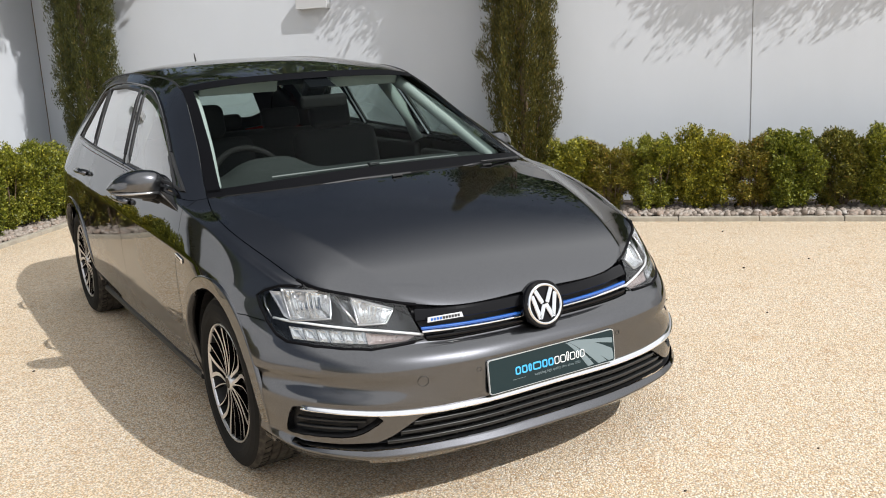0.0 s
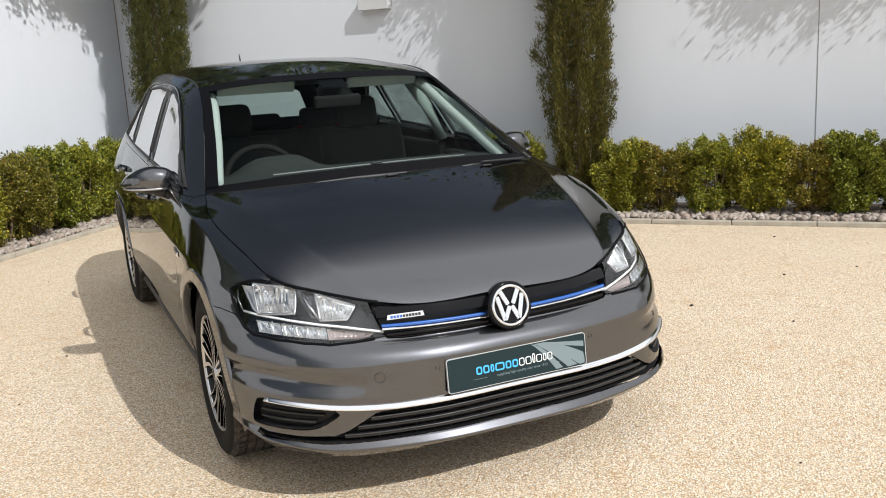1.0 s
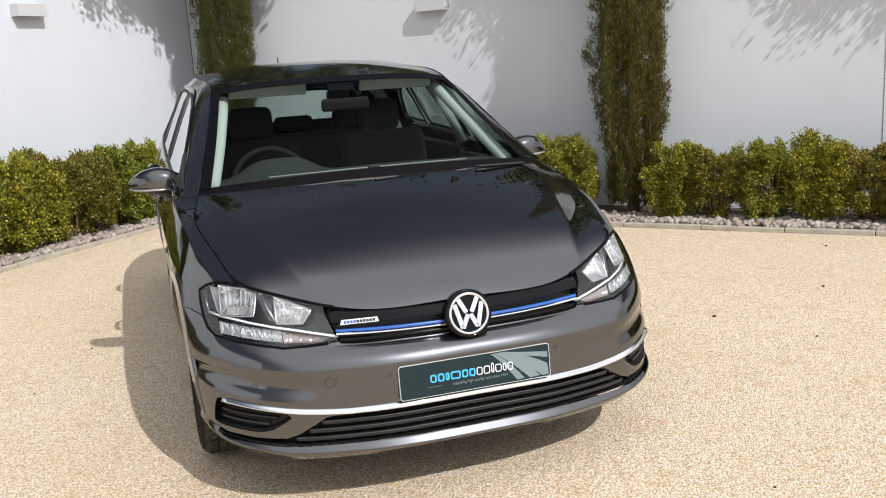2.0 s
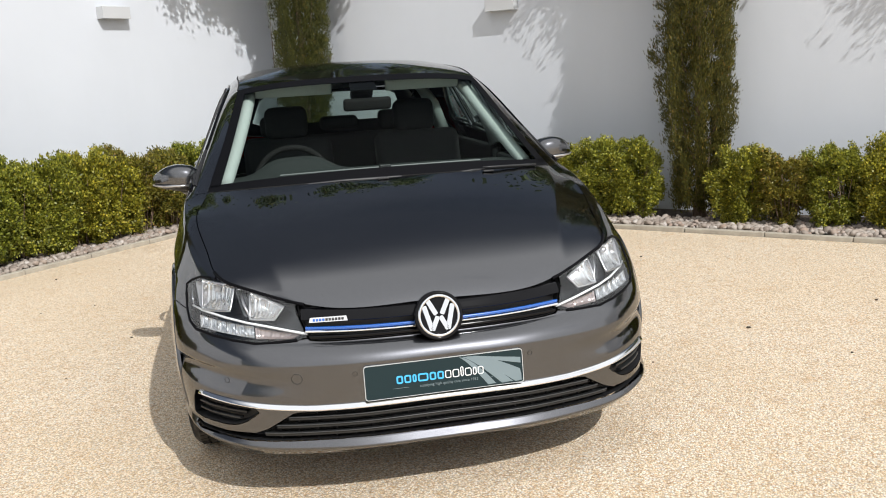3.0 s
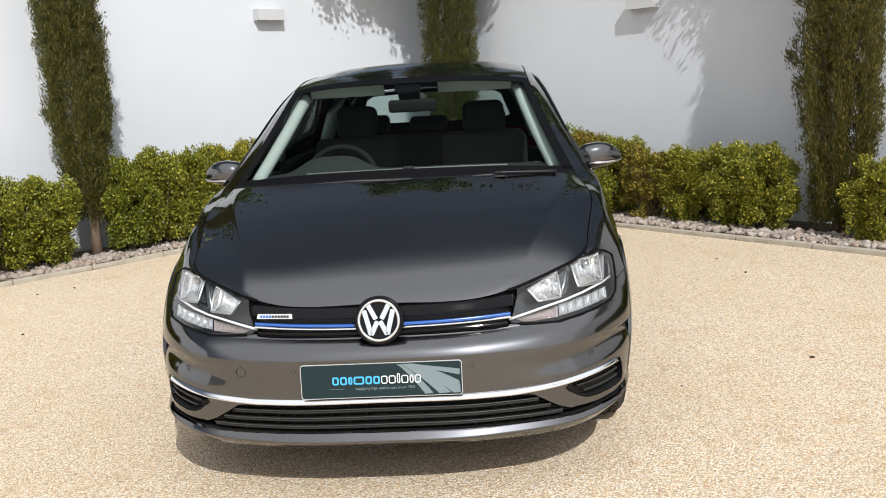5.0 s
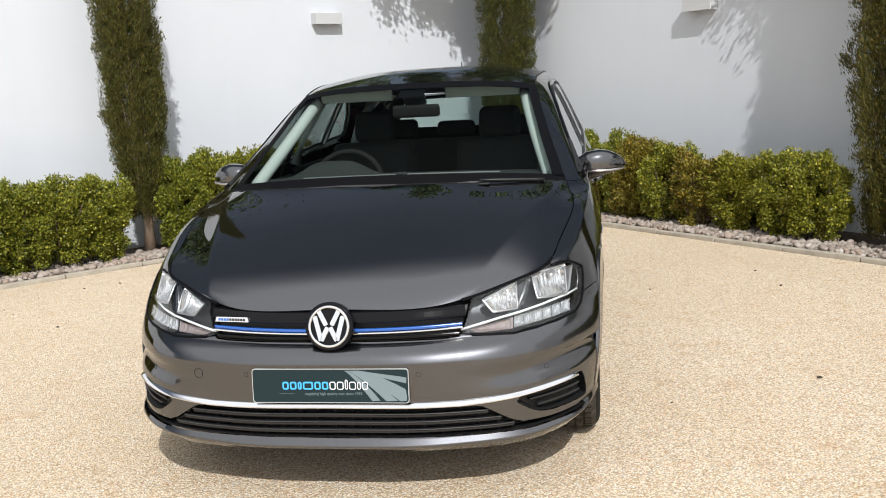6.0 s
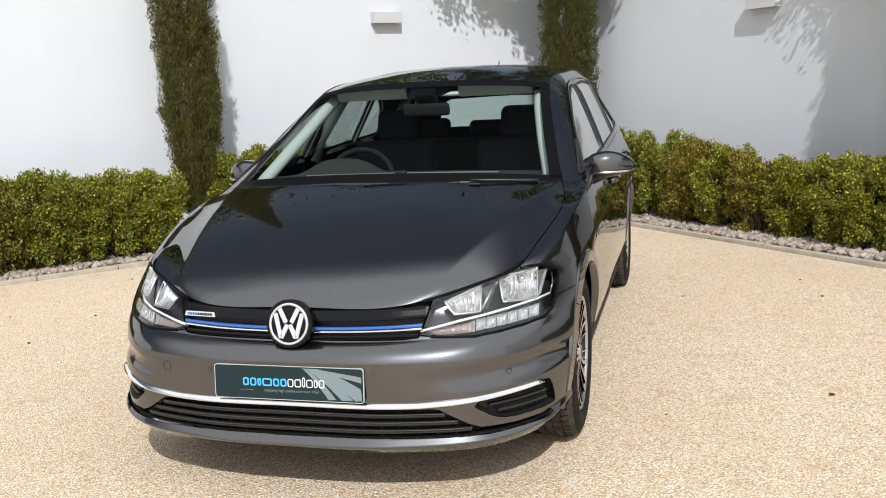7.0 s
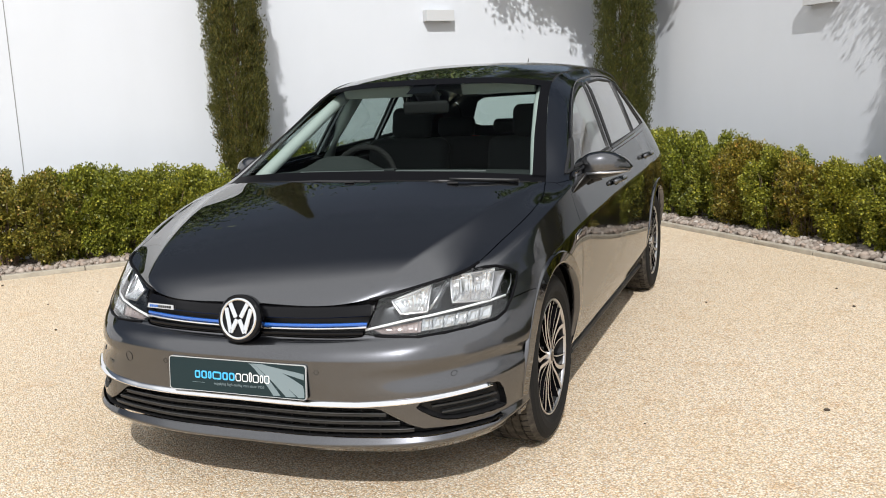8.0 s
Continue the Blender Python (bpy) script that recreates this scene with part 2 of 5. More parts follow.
def build_wall(name, start, direction, back, length):
    bm = bmesh.new()
    mid = start + direction * (length / 2) + back * 0.15
    box(bm, (length, 0.3, 2.55), pose(mid.x, mid.y, 1.275, 0, 0, math.degrees(math.atan2(direction.y, direction.x))), 0.01)
    ob = new(name, mesh_of(bm, name))
    ob.data.materials.append(WALL)
    return tagged(ob, "smooth white rendered garden wall", "wall", kind="structure")


build_ground()
build_wall("wall_right", WALL_CORNER, DR, NR, 14.0)
build_wall("wall_left", WALL_CORNER + NL * 0.0 - DL * 14.0, DL, NL, 14.0)

# ---- the car: a skin lofted through its character lines ----
def cubic(ts, ps, t, square=False):
    """Catmull-Rom through ps at ts, with uneven steps. square: meets the car's middle at a right angle."""
    n = len(ts)
    i = min(max(int(np.searchsorted(ts, t, side="right")) - 1, 0), n - 2)
    h = ts[i + 1] - ts[i]
    w = (t - ts[i]) / h

    def slope(k):
        if k == 0:
            return (ps[1] - ps[0]) / (ts[1] - ts[0]) * (np.array([1, 0, 0]) if square else 1)
        if k == n - 1:
            return (ps[-1] - ps[-2]) / (ts[-1] - ts[-2]) * (np.array([1, 0, 0]) if square else 1)
        a, b = ts[k] - ts[k - 1], ts[k + 1] - ts[k]
        return ((ps[k] - ps[k - 1]) / a * b + (ps[k + 1] - ps[k]) / b * a) / (a + b)

    m0, m1 = slope(i) * h, slope(i + 1) * h
    return (2 * w**3 - 3 * w**2 + 1) * ps[i] + (w**3 - 2 * w**2 + w) * m0 + (3 * w**2 - 2 * w**3) * ps[i + 1] + (w**3 - w**2) * m1


def steady(ts, ps, t, sharp=()):
    """A curve through ps that never overshoots (monotone per coordinate). sharp: how much of a crease each knot is."""
    n = len(ts)
    i = min(max(int(np.searchsorted(ts, t, side="right")) - 1, 0), n - 2)
    h = ts[i + 1] - ts[i]
    w = (t - ts[i]) / h
    d = [(ps[k + 1] - ps[k]) / (ts[k + 1] - ts[k]) for k in range(n - 1)]

    def slope(k):
        if k == 0:
            return d[0]
        if k == n - 1:
            return d[-1]
        a, b = d[k - 1], d[k]
        ok = a * b > 0
        return np.where(ok, 2 * a * b / np.where(np.abs(a + b) < 1e-9, 1e-9, a + b), 0.0)

    m0, m1 = slope(i), slope(i + 1)
    for k, w_sharp in sharp:
        if k == i:
            m0 = m0 + w_sharp * (d[i] - m0)
        elif k == i + 1:
            m1 = m1 + w_sharp * (d[i] - m1)
    m0, m1 = m0 * h, m1 * h
    return (2 * w**3 - 3 * w**2 + 1) * ps[i] + (w**3 - 2 * w**2 + w) * m0 + (3 * w**2 - 2 * w**3) * ps[i + 1] + (w**3 - w**2) * m1


# character lines of one half, from the middle of the nose round the side to the middle of the tail
SILL = [(0, .112, .186), (.36, .130, .186), (.60, .200, .188), (.758, .365, .195), (.81, .50, .205), (.80, .87, .20), (.80, 1.30, .19),
        (.80, 1.70, .185), (.80, 2.05, .185), (.80, 2.5, .185), (.80, 3.2, .20), (.79, 3.8, .24), (.70, 4.16, .28), (0, 4.22, .29)]
LIP = [(0, .084, .218), (.36, .108, .218), (.62, .186, .226), (.787, .358, .240), (.842, .50, .26), (.850, .87, .27), (.845, 1.30, .26),
       (.845, 1.70, .26), (.845, 2.05, .26), (.845, 2.5, .26), (.845, 3.2, .27), (.835, 3.8, .30), (.73, 4.18, .33), (0, 4.25, .34)]
STRIP = [(0, .085, .355), (.36, .098, .356), (.60, .170, .362), (.785, .350, .375), (.857, .50, .38), (.884, .87, .38), (.872, 1.30, .37),
         (.873, 1.70, .37), (.875, 2.05, .37), (.875, 2.5, .37), (.878, 3.2, .37), (.872, 3.8, .38), (.76, 4.20, .42), (0, 4.27, .42)]
RIDGE = [(0, .080, .492), (.36, .103, .492), (.60, .183, .491), (.775, .360, .487), (.859, .51, .485), (.890, .87, .50), (.885, 1.30, .50),
         (.887, 1.70, .50), (.888, 2.05, .50), (.889, 2.5, .50), (.890, 3.2, .50), (.880, 3.8, .50), (.775, 4.20, .50), (0, 4.27, .50)]
SHELF = [(0, .142, .546), (.36, .168, .550), (.60, .242, .556), (.775, .410, .570), (.856, .56, .585), (.890, .90, .62), (.889, 1.30, .62),
         (.891, 1.70, .62), (.892, 2.05, .62), (.893, 2.5, .62), (.892, 3.2, .62), (.882, 3.8, .62), (.775, 4.19, .62), (0, 4.26, .62)]
CREASE = [(0, .150, .598), (.36, .182, .596), (.60, .273, .620), (.765, .465, .655), (.832, .63, .690), (.880, .95, .735), (.893, 1.30, .760),
          (.895, 1.70, .780), (.895, 2.05, .79), (.895, 2.5, .805), (.892, 3.2, .825), (.868, 3.8, .85), (.76, 4.16, .85), (0, 4.24, .85)]
BELT = [(0, .156, .637), (.36, .190, .631), (.60, .314, .673), (.748, .515, .731), (.790, .68, .780), (.826, .95, .850), (.842, 1.30, .910),
        (.842, 1.70, .935), (.840, 2.05, .952), (.838, 2.5, .97), (.828, 3.2, 1.0), (.785, 3.75, 1.03), (.69, 4.10, 1.02), (0, 4.20, 1.02)]
DOME = [(0, .160, .646), (.36, .196, .647), (.588, .332, .690), (.728, .497, .739), (.765, .67, .787), (.806, .95, .861), (.800, 1.275, .924),
        (.735, 1.66, 1.105), (.680, 2.03, 1.265), (.672, 2.55, 1.330), (.662, 3.25, 1.322), (.640, 3.74, 1.235), (.56, 4.04, 1.25), (0, 4.12, 1.27)]
RAIL = [(0, .165, .653), (.36, .201, .655), (.585, .346, .701), (.702, .475, .742), (.736, .66, .789), (.781, .95, .868), (.748, 1.24, .932),
        (.660, 1.62, 1.145), (.595, 2.0, 1.335), (.602, 2.6, 1.395), (.598, 3.3, 1.385), (.570, 3.80, 1.33), (.50, 4.02, 1.29), (0, 4.10, 1.30)]
LINES = [np.array(line, float) for line in (SILL, LIP, STRIP, RIDGE, SHELF, CREASE, BELT, DOME, RAIL)]
U = np.concatenate([[0], np.cumsum(np.linalg.norm(np.diff(LINES[3], axis=0), axis=1))])
V = np.arange(9.0)


def along(line, u):
    return cubic(U, LINES[line], u, True)


def skin(u, v):
    """A point of the half skin: u round the plan in metres, v from the sill (0) to the rail (8)."""
    front = min(1.0, max(0.0, (U[4] - u) / .25))
    back = min(1.0, max(0.0, (U[12] - u) / .2))
    p = steady(V, [along(k, u) for k in range(9)], v, ((1, .7), (3, .85 * front), (4, .6 * front), (5, .85 * (1 - front) * back), (6, .3)))
    # a scallop in the bumper's corner
    if 2.0 < v < 3.0 and U[1] < u < U[5]:
        a = (u - U[1]) / (U[5] - U[1])
        w = (v - 2.08 - .12 * a) / (.88 - .2 * (1 - a))
        if 0 < w < 1:
            p = p + np.array([-.6, .8, 0]) * .016 * math.sin(math.pi * a) ** 1.5 * math.sin(math.pi * w ** 1.7)
    # the shelf under the grille swells before it breaks at the ridge
    if 3.0 < v < 4.0 and u < U[4]:
        a = min(1.0, u / U[3])
        p = p + np.array([.6 * a, -.75 + .25 * a, .65]) * .011 * math.sin(math.pi * (v - 3)) * min(1.0, (U[4] - u) / (U[4] - U[2]))
    # the lip under the intake slants forward
    if 1.0 <= v < 1.5 and u < U[5]:
        w = max(0.0, 1 - (p[2] - along(1, u)[2]) / .026)
        a = min(1.0, u / U[3])
        p = p + np.array([.6 * a, -1 + .3 * a, 0]) * .020 * min(w, 1.0) * min(1.0, (U[5] - u) / (U[5] - U[3]))
    elif v < 1.0 and u < U[5]:
        a = min(1.0, u / U[3])
        p = p + np.array([.6 * a, -1 + .3 * a, 0]) * .020 * v * min(1.0, (U[5] - u) / (U[5] - U[3]))
    return p


def u_station(i):
    i0 = min(int(i), len(U) - 2)
    return U[i0] + (i - i0) * (U[i0 + 1] - U[i0])


def grid_mesh(rows, flip=False):
    """A bmesh from rows of points."""
    bm = bmesh.new()
    vs = [[bm.verts.new(p) for p in row] for row in rows]
    for a, b in zip(vs, vs[1:]):
        for i in range(len(a) - 1):
            q = (a[i], a[i + 1], b[i + 1], b[i])
            if len({tuple(round(c, 6) for c in v.co) for v in q}) == 4:
                bm.faces.new(q[::-1] if flip else q)
            else:
                uniq = []
                for v in q:
                    if all((v.co - w.co).length > 1e-6 for w in uniq):
                        uniq.append(v)
                if len(uniq) == 3:
                    bm.faces.new(uniq[::-1] if flip else uniq)
    bmesh.ops.remove_doubles(bm, verts=bm.verts, dist=1e-6)
    return bm


def coons(c0, c1, d0, d1, n, m, shape=None):
    """A patch between the curves c0, c1 (functions of s) and d0, d1 (functions of t) that join at the corners."""
    p00, p10, p01, p11 = c0(0), c0(1), c1(0), c1(1)
    rows = []
    for j in range(m + 1):
        t = j / m
        row = []
        for i in range(n + 1):
            s = i / n
            w = np.array([s, s * s, s * s])
            p = ((1 - t) * c0(s) + t * c1(s) + (1 - w) * d0(t) + w * d1(t)
                 - ((1 - w) * (1 - t) * p00 + w * (1 - t) * p10 + (1 - w) * t * p01 + w * t * p11))
            row.append(shape(p, s, t) if shape else p)
        rows.append(row)
    return rows


def arc(p, q, bulge):
    """A curve from p to q that swells by the vector bulge on its way."""
    p, q, bulge = np.array(p, float), np.array(q, float), np.array(bulge, float)
    return lambda s: p + (q - p) * np.array([s, s * s, s * s]) + bulge * (s**2 - s**4) * 2


def rail_between(a, b):
    ua, ub = u_station(a), u_station(b)
    return lambda t: along(8, ua + (ub - ua) * t)


def through_points(pts):
    pts = np.array(pts, float)
    ts = np.concatenate([[0], np.cumsum(np.linalg.norm(np.diff(pts, axis=0), axis=1))])
    ts /= ts[-1]
    return lambda t: cubic(ts, pts, t)


def mirror_copy(bm):
    """The same mesh on the other side of the car."""
    b = bm.copy()
    bmesh.ops.scale(b, vec=(-1, 1, 1), verts=b.verts)
    lay = b.verts.layers.float_vector.get("out")
    if lay is not None:
        for v in b.verts:
            v[lay] = Vector((-v[lay].x, v[lay].y, v[lay].z))
    bmesh.ops.reverse_faces(b, faces=b.faces)
    return b


def whole(bm):
    """A half mesh with its mirror image, sewn at the middle."""
    b = mirror_copy(bm)
    me = bpy.data.meshes.new("half")
    b.to_mesh(me)
    b.free()
    bm.from_mesh(me)
    bpy.data.meshes.remove(me)
    bmesh.ops.remove_doubles(bm, verts=[v for v in bm.verts if abs(v.co.x) < 1e-4], dist=2e-4)
    return bm


def store_normals(bm, sewn=True):
    """Keeps the smooth normals of the uncut skin in a layer, so that cut panels still shine as one surface."""
    bm.normal_update()
    lay = bm.verts.layers.float_vector.new("out")
    for v in bm.verts:
        n = v.normal.copy()
        if sewn and abs(v.co.x) < 1e-4:
            n.x = 0
        v[lay] = n.normalized()
    return bm


def inside(poly, p, q):
    hit, n = False, len(poly)
    for i in range(n):
        (ax, ay), (bx, by) = poly[i], poly[(i + 1) % n]
        if (ay > q) != (by > q) and p < (bx - ax) * (q - ay) / (by - ay) + ax:
            hit = not hit
    return hit


def cut_region(bm, tags, number, poly, axes, ok):
    """Cuts the skin along an outline seen along one axis, and numbers the faces inside it."""
    i, j = axes
    n = len(poly)
    xs, zs = [q[0] for q in poly], [q[1] for q in poly]
    cand = {}
    for f in bm.faces:
        c = f.calc_center_median()
        if not f[tags] and ok(c) and min(xs) - .06 < c[i] < max(xs) + .06 and min(zs) - .06 < c[j] < max(zs) + .06:
            cand[f] = 1
    for k in range(n):
        a, b = poly[k], poly[(k + 1) % n]
        lo = (min(a[0], b[0]) - .004, min(a[1], b[1]) - .004)
        hi = (max(a[0], b[0]) + .004, max(a[1], b[1]) + .004)
        near = []
        for f in cand:
            ps, qs = [v.co[i] for v in f.verts], [v.co[j] for v in f.verts]
            if max(ps) > lo[0] and min(ps) < hi[0] and max(qs) > lo[1] and min(qs) < hi[1]:
                near.append(f)
        if not near:
            continue
        co, no = Vector((0, 0, 0)), Vector((0, 0, 0))
        co[i], co[j] = a
        no[i], no[j] = b[1] - a[1], a[0] - b[0]
        geom = near + list({e for f in near for e in f.edges}) + list({v for f in near for v in f.verts})
        made = bmesh.ops.bisect_plane(bm, geom=geom, plane_co=co, plane_no=no.normalized(), dist=1e-5)["geom"]
        cand = {f: 1 for f in [*cand, *made] if f.is_valid and isinstance(f, bmesh.types.BMFace)}
    for f in cand:
        c = f.calc_center_median()
        if inside(poly, c[i], c[j]):
            f[tags] = number


def take(bm, tags, number):
    """A new bmesh of the faces with that number."""
    b = bm.copy()
    lay = b.faces.layers.int.get("region")
    bmesh.ops.delete(b, geom=[f for f in b.faces if f[lay] != number], context="FACES")
    return b


def flange(bm, gap=0.0016, depth=0.014, keep=None):
    """Draws the rim of a panel in by half a gap and folds it inwards."""
    lay = bm.verts.layers.float_vector.get("out")
    rim = [e for e in bm.edges if e.is_boundary and not (keep and keep(e))]
    pull = {}
    for e in rim:
        f = e.link_faces[0]
        d = e.verts[1].co - e.verts[0].co
        n = f.normal if f.normal.length > .5 else Vector((0, 0, 1))
        side = n.cross(d).normalized()
        if side.dot(f.calc_center_median() - e.verts[0].co) < 0:
            side = -side
        for v in e.verts:
            pull[v] = pull.get(v, Vector()) + side
    for v, d in pull.items():
        if d.length > 1e-6:
            v.co += d.normalized() * gap
    made = bmesh.ops.extrude_edge_only(bm, edges=rim)["geom"]
    for v in made:
        if isinstance(v, bmesh.types.BMVert):
            v.co -= Vector(v[lay]) * depth
    for f in made:
        if isinstance(f, bmesh.types.BMFace):
            f.material_index = 0
            f.smooth = False
            for e in f.edges:
                e.smooth = False
    return bm


def skin_mesh(bm, name):
    """A mesh whose outer face keeps the skin's own smooth normals."""
    lay = bm.verts.layers.float_vector.get("out")
    bm.verts.index_update()
    outs = [Vector(v[lay]) for v in bm.verts]
    me = bpy.data.meshes.new(name)
    bm.to_mesh(me)
    bm.free()
    normals = [(0.0, 0.0, 0.0)] * len(me.loops)
    for p in me.polygons:
        if p.use_smooth:
            for k in p.loop_indices:
                o = outs[me.loops[k].vertex_index]
                normals[k] = tuple(o) if o.dot(p.normal) > 0.2 else tuple(p.normal)
    me.normals_split_custom_set(normals)
    return me


def panel(name, bm, material, parent, label="", depth=0.014, gap=0.0016, keep=None):
    for f in bm.faces:
        f.smooth = True
    flange(bm, gap, depth, keep)
    return part(name, skin_mesh(bm, name), material, parent, label)


def hole(cy, cz, r, n=40):
    return [(cy + r * math.cos(k * math.tau / n), cz + r * math.sin(k * math.tau / n)) for k in range(n)]


def soften(poly, rounds=2, keep=()):
    """Rounds the corners of an outline."""
    for _ in range(rounds):
        out = []
        for i, p in enumerate(poly):
            q = poly[(i + 1) % len(poly)]
            out += [(.75 * p[0] + .25 * q[0], .75 * p[1] + .25 * q[1]), (.25 * p[0] + .75 * q[0], .25 * p[1] + .75 * q[1])]
        poly = out
    return poly


car = thing("car", "dark grey metallic five-door hatchback parked on the gravel", "car")
HUB_F, HUB_R, HUB_Z = 0.875, 3.49, 0.315

us = np.concatenate([np.linspace(U[i], U[i + 1], 13 if i < 5 else 15)[:-1] for i in range(13)] + [[U[-1]]])
vs = np.sort(np.concatenate([np.linspace(0, 1, 9)[:-1], np.linspace(1, 1.5, 13)[:-1], np.linspace(1.5, 8, 79), [2.975, 3.03]]))
shell = store_normals(grid_mesh([[skin(u, v) for u in us] for v in vs]))
TAGS = shell.faces.layers.int.new("region")
from mathutils.bvhtree import BVHTree
SKIN = BVHTree.FromBMesh(shell)


def front_at(x, z, out=0.0):
    """The skin straight behind (x, z) seen from the front, pushed out a little."""
    p, n, _, _ = SKIN.ray_cast(Vector((abs(x), -2, z)), Vector((0, 1, 0)))
    p = p + n * out
    return Vector((math.copysign(p.x, x) if x else 0.0, p.y, p.z))


def side_at(y, z, out=0.0):
    p, n, _, _ = SKIN.ray_cast(Vector((3, y, z)), Vector((-1, 0, 0)))
    return p + n * out


HEADLIGHT = [(.421, .563), (.446, .636), (.454, .72), (.60, .76), (.702, .76), (.704, .727), (.730, .730), (.758, .727), (.790, .711), (.811, .694),
             (.814, .665), (.812, .621), (.804, .590), (.784, .571), (.725, .562), (.659, .556), (.589, .551), (.524, .553), (.454, .558)]
GRILLE = [(-.01, .550), (.36, .551), (.412, .555), (.421, .563), (.446, .636), (.454, .72), (-.01, .72)]
INTAKE = [(-.01, .341), (.40, .341), (.470, .340), (.490, .336), (.572, .284), (.610, .268), (.70, .262), (.785, .262), (.803, .268), (.812, .256), (.795, .248),
          (.72, .247), (.66, .244), (.58, .243), (.36, .243), (-.01, .243)]
FOG = soften([(.582, .350), (.69, .366), (.790, .378), (.808, .368), (.818, .290), (.806, .282), (.75, .282), (.680, .285), (.635, .305)], 1)
BUMPER = [(-.5, 0), (.86, 0), (.86, .626), (.704, .630), (.598, .632), (.505, .622), (.3, .62), (-.5, .62)]
DOOR_F = [(1.262, .925), (1.250, .905), (1.240, .835), (1.250, .731), (1.285, .634), (1.290, .26), (2.20, .26), (2.215, .50), (2.225, .80), (2.235, .972), (1.45, .935)]
DOOR_R = [(2.235, .972), (2.225, .80), (2.215, .50), (2.20, .26), (3.02, .26), (3.09, .38), (3.17, .56), (3.27, .70), (3.33, .85), (3.34, 1.018)]
PANE_F = [(1.473, .968), (1.685, 1.091), (1.90, 1.202), (2.05, 1.266), (2.22, 1.308), (2.33, 1.322), (2.255, 1.15), (2.19, .998)]
PANE_Q = [(1.362, .951), (1.450, .964), (1.655, 1.066), (1.646, 1.074), (1.48, 1.000)]
PANE_R = [(2.285, 1.002), (2.345, 1.15), (2.415, 1.322), (2.70, 1.336), (3.02, 1.325), (3.00, 1.18), (2.96, 1.030)]
PANE_C = [(3.00, 1.033), (3.045, 1.18), (3.07, 1.318), (3.16, 1.300), (3.30, 1.20), (3.40, 1.085), (3.40, 1.052)]
TAIL_LAMP = [(.46, .87), (.46, .96), (.66, .985), (.80, .97), (.80, .80), (.62, .83)]
REAR_PANE = [(-.01, 1.045), (.50, 1.045), (.56, 1.07), (.50, 1.225), (.45, 1.255), (-.01, 1.262)]
TAILGATE = [(-.01, .60), (.50, .60), (.60, .80), (.64, 1.02), (.60, 1.35), (-.01, 1.35)]
REAR_BUMPER = [(4.9, 0), (3.78, 0), (3.78, .66), (4.02, .70), (4.9, .70)]
nose = lambda c: c.y < 1.0
flank = lambda c: c.x > .45 and .3 < c.y < 4.05
tail = lambda c: c.y > 3.9
for number, (poly, axes, ok) in enumerate((
        (HEADLIGHT, (0, 2), nose), (GRILLE, (0, 2), nose), (INTAKE, (0, 2), nose), (FOG, (0, 2), nose),
        (hole(HUB_F + .008, HUB_Z + .004, .345), (1, 2), flank), (hole(HUB_R, HUB_Z + .004, .345), (1, 2), flank),
        (PANE_F, (1, 2), flank), (PANE_Q, (1, 2), flank), (PANE_R, (1, 2), flank), (PANE_C, (1, 2), flank),
        (TAIL_LAMP, (0, 2), tail), (REAR_PANE, (0, 2), tail), (TAILGATE, (0, 2), tail),
        (BUMPER, (1, 2), nose), (DOOR_F, (1, 2), flank), (DOOR_R, (1, 2), flank), (REAR_BUMPER, (1, 2), lambda c: c.y > 3.7)), 1):
    cut_region(shell, TAGS, number, poly, axes, ok)
R_LAMP, R_GRILLE, R_INTAKE, R_FOG, R_ARCH_F, R_ARCH_R, R_PF, R_PQ, R_PR, R_PC, R_TAIL, R_RP, R_GATE, R_BUMP, R_DF, R_DR, R_RB = range(1, 18)
# what is left splits into the fender in front of the door and the side frame behind it
for f in shell.faces:
    c = f.calc_center_median()
    if f[TAGS] == 0 and (c.y < 1.262 and c.z < .93):
        f[TAGS] = 19
for f in shell.faces:
    c = f.calc_center_median()
    if f[TAGS] == 0 and c.y < 1.30 and c.z < .262:
        f[TAGS] = 19
R_FENDER = 19
middle = lambda e: abs(e.verts[0].co.x) < 1e-4 and abs(e.verts[1].co.x) < 1e-4

panel("front_bumper", whole(take(shell, TAGS, R_BUMP)), PAINT, car, depth=0.03)
panel("rear_bumper", whole(take(shell, TAGS, R_RB)), PAINT, car, depth=0.03)
panel("tailgate", whole(take(shell, TAGS, R_GATE)), PAINT, car)
panel("rear_window", whole(take(shell, TAGS, R_RP)), SIDE_GLASS, car, depth=0.002)
sides = {}
for sx in (1, -1):
    side = (lambda b: b) if sx > 0 else (lambda b: (lambda m: (b.free(), m)[1])(mirror_copy(b)))
    grab = lambda number: side(take(shell, TAGS, number))
    panel("front_wing", grab(R_FENDER), PAINT, car, depth=0.025)
    panel("side_frame", grab(0), PAINT, car, depth=0.02)
    for name, number, panes in (("front_door", R_DF, (R_PF, R_PQ)), ("rear_door", R_DR, (R_PR, R_PC))):
        door = panel(name, grab(number), PAINT, car)
        sides[name, sx] = door
        for pane in panes:
            panel("window_pane", grab(pane), SIDE_GLASS, door, "tinted glass", depth=0.002, gap=-0.001)
    panel("tail_lamp", grab(R_TAIL), Mat("red_lamp", (0.35, 0.01, 0.01), 0.08).m if sx > 0 else bpy.data.materials["red_lamp"], car, "red tail lamp")

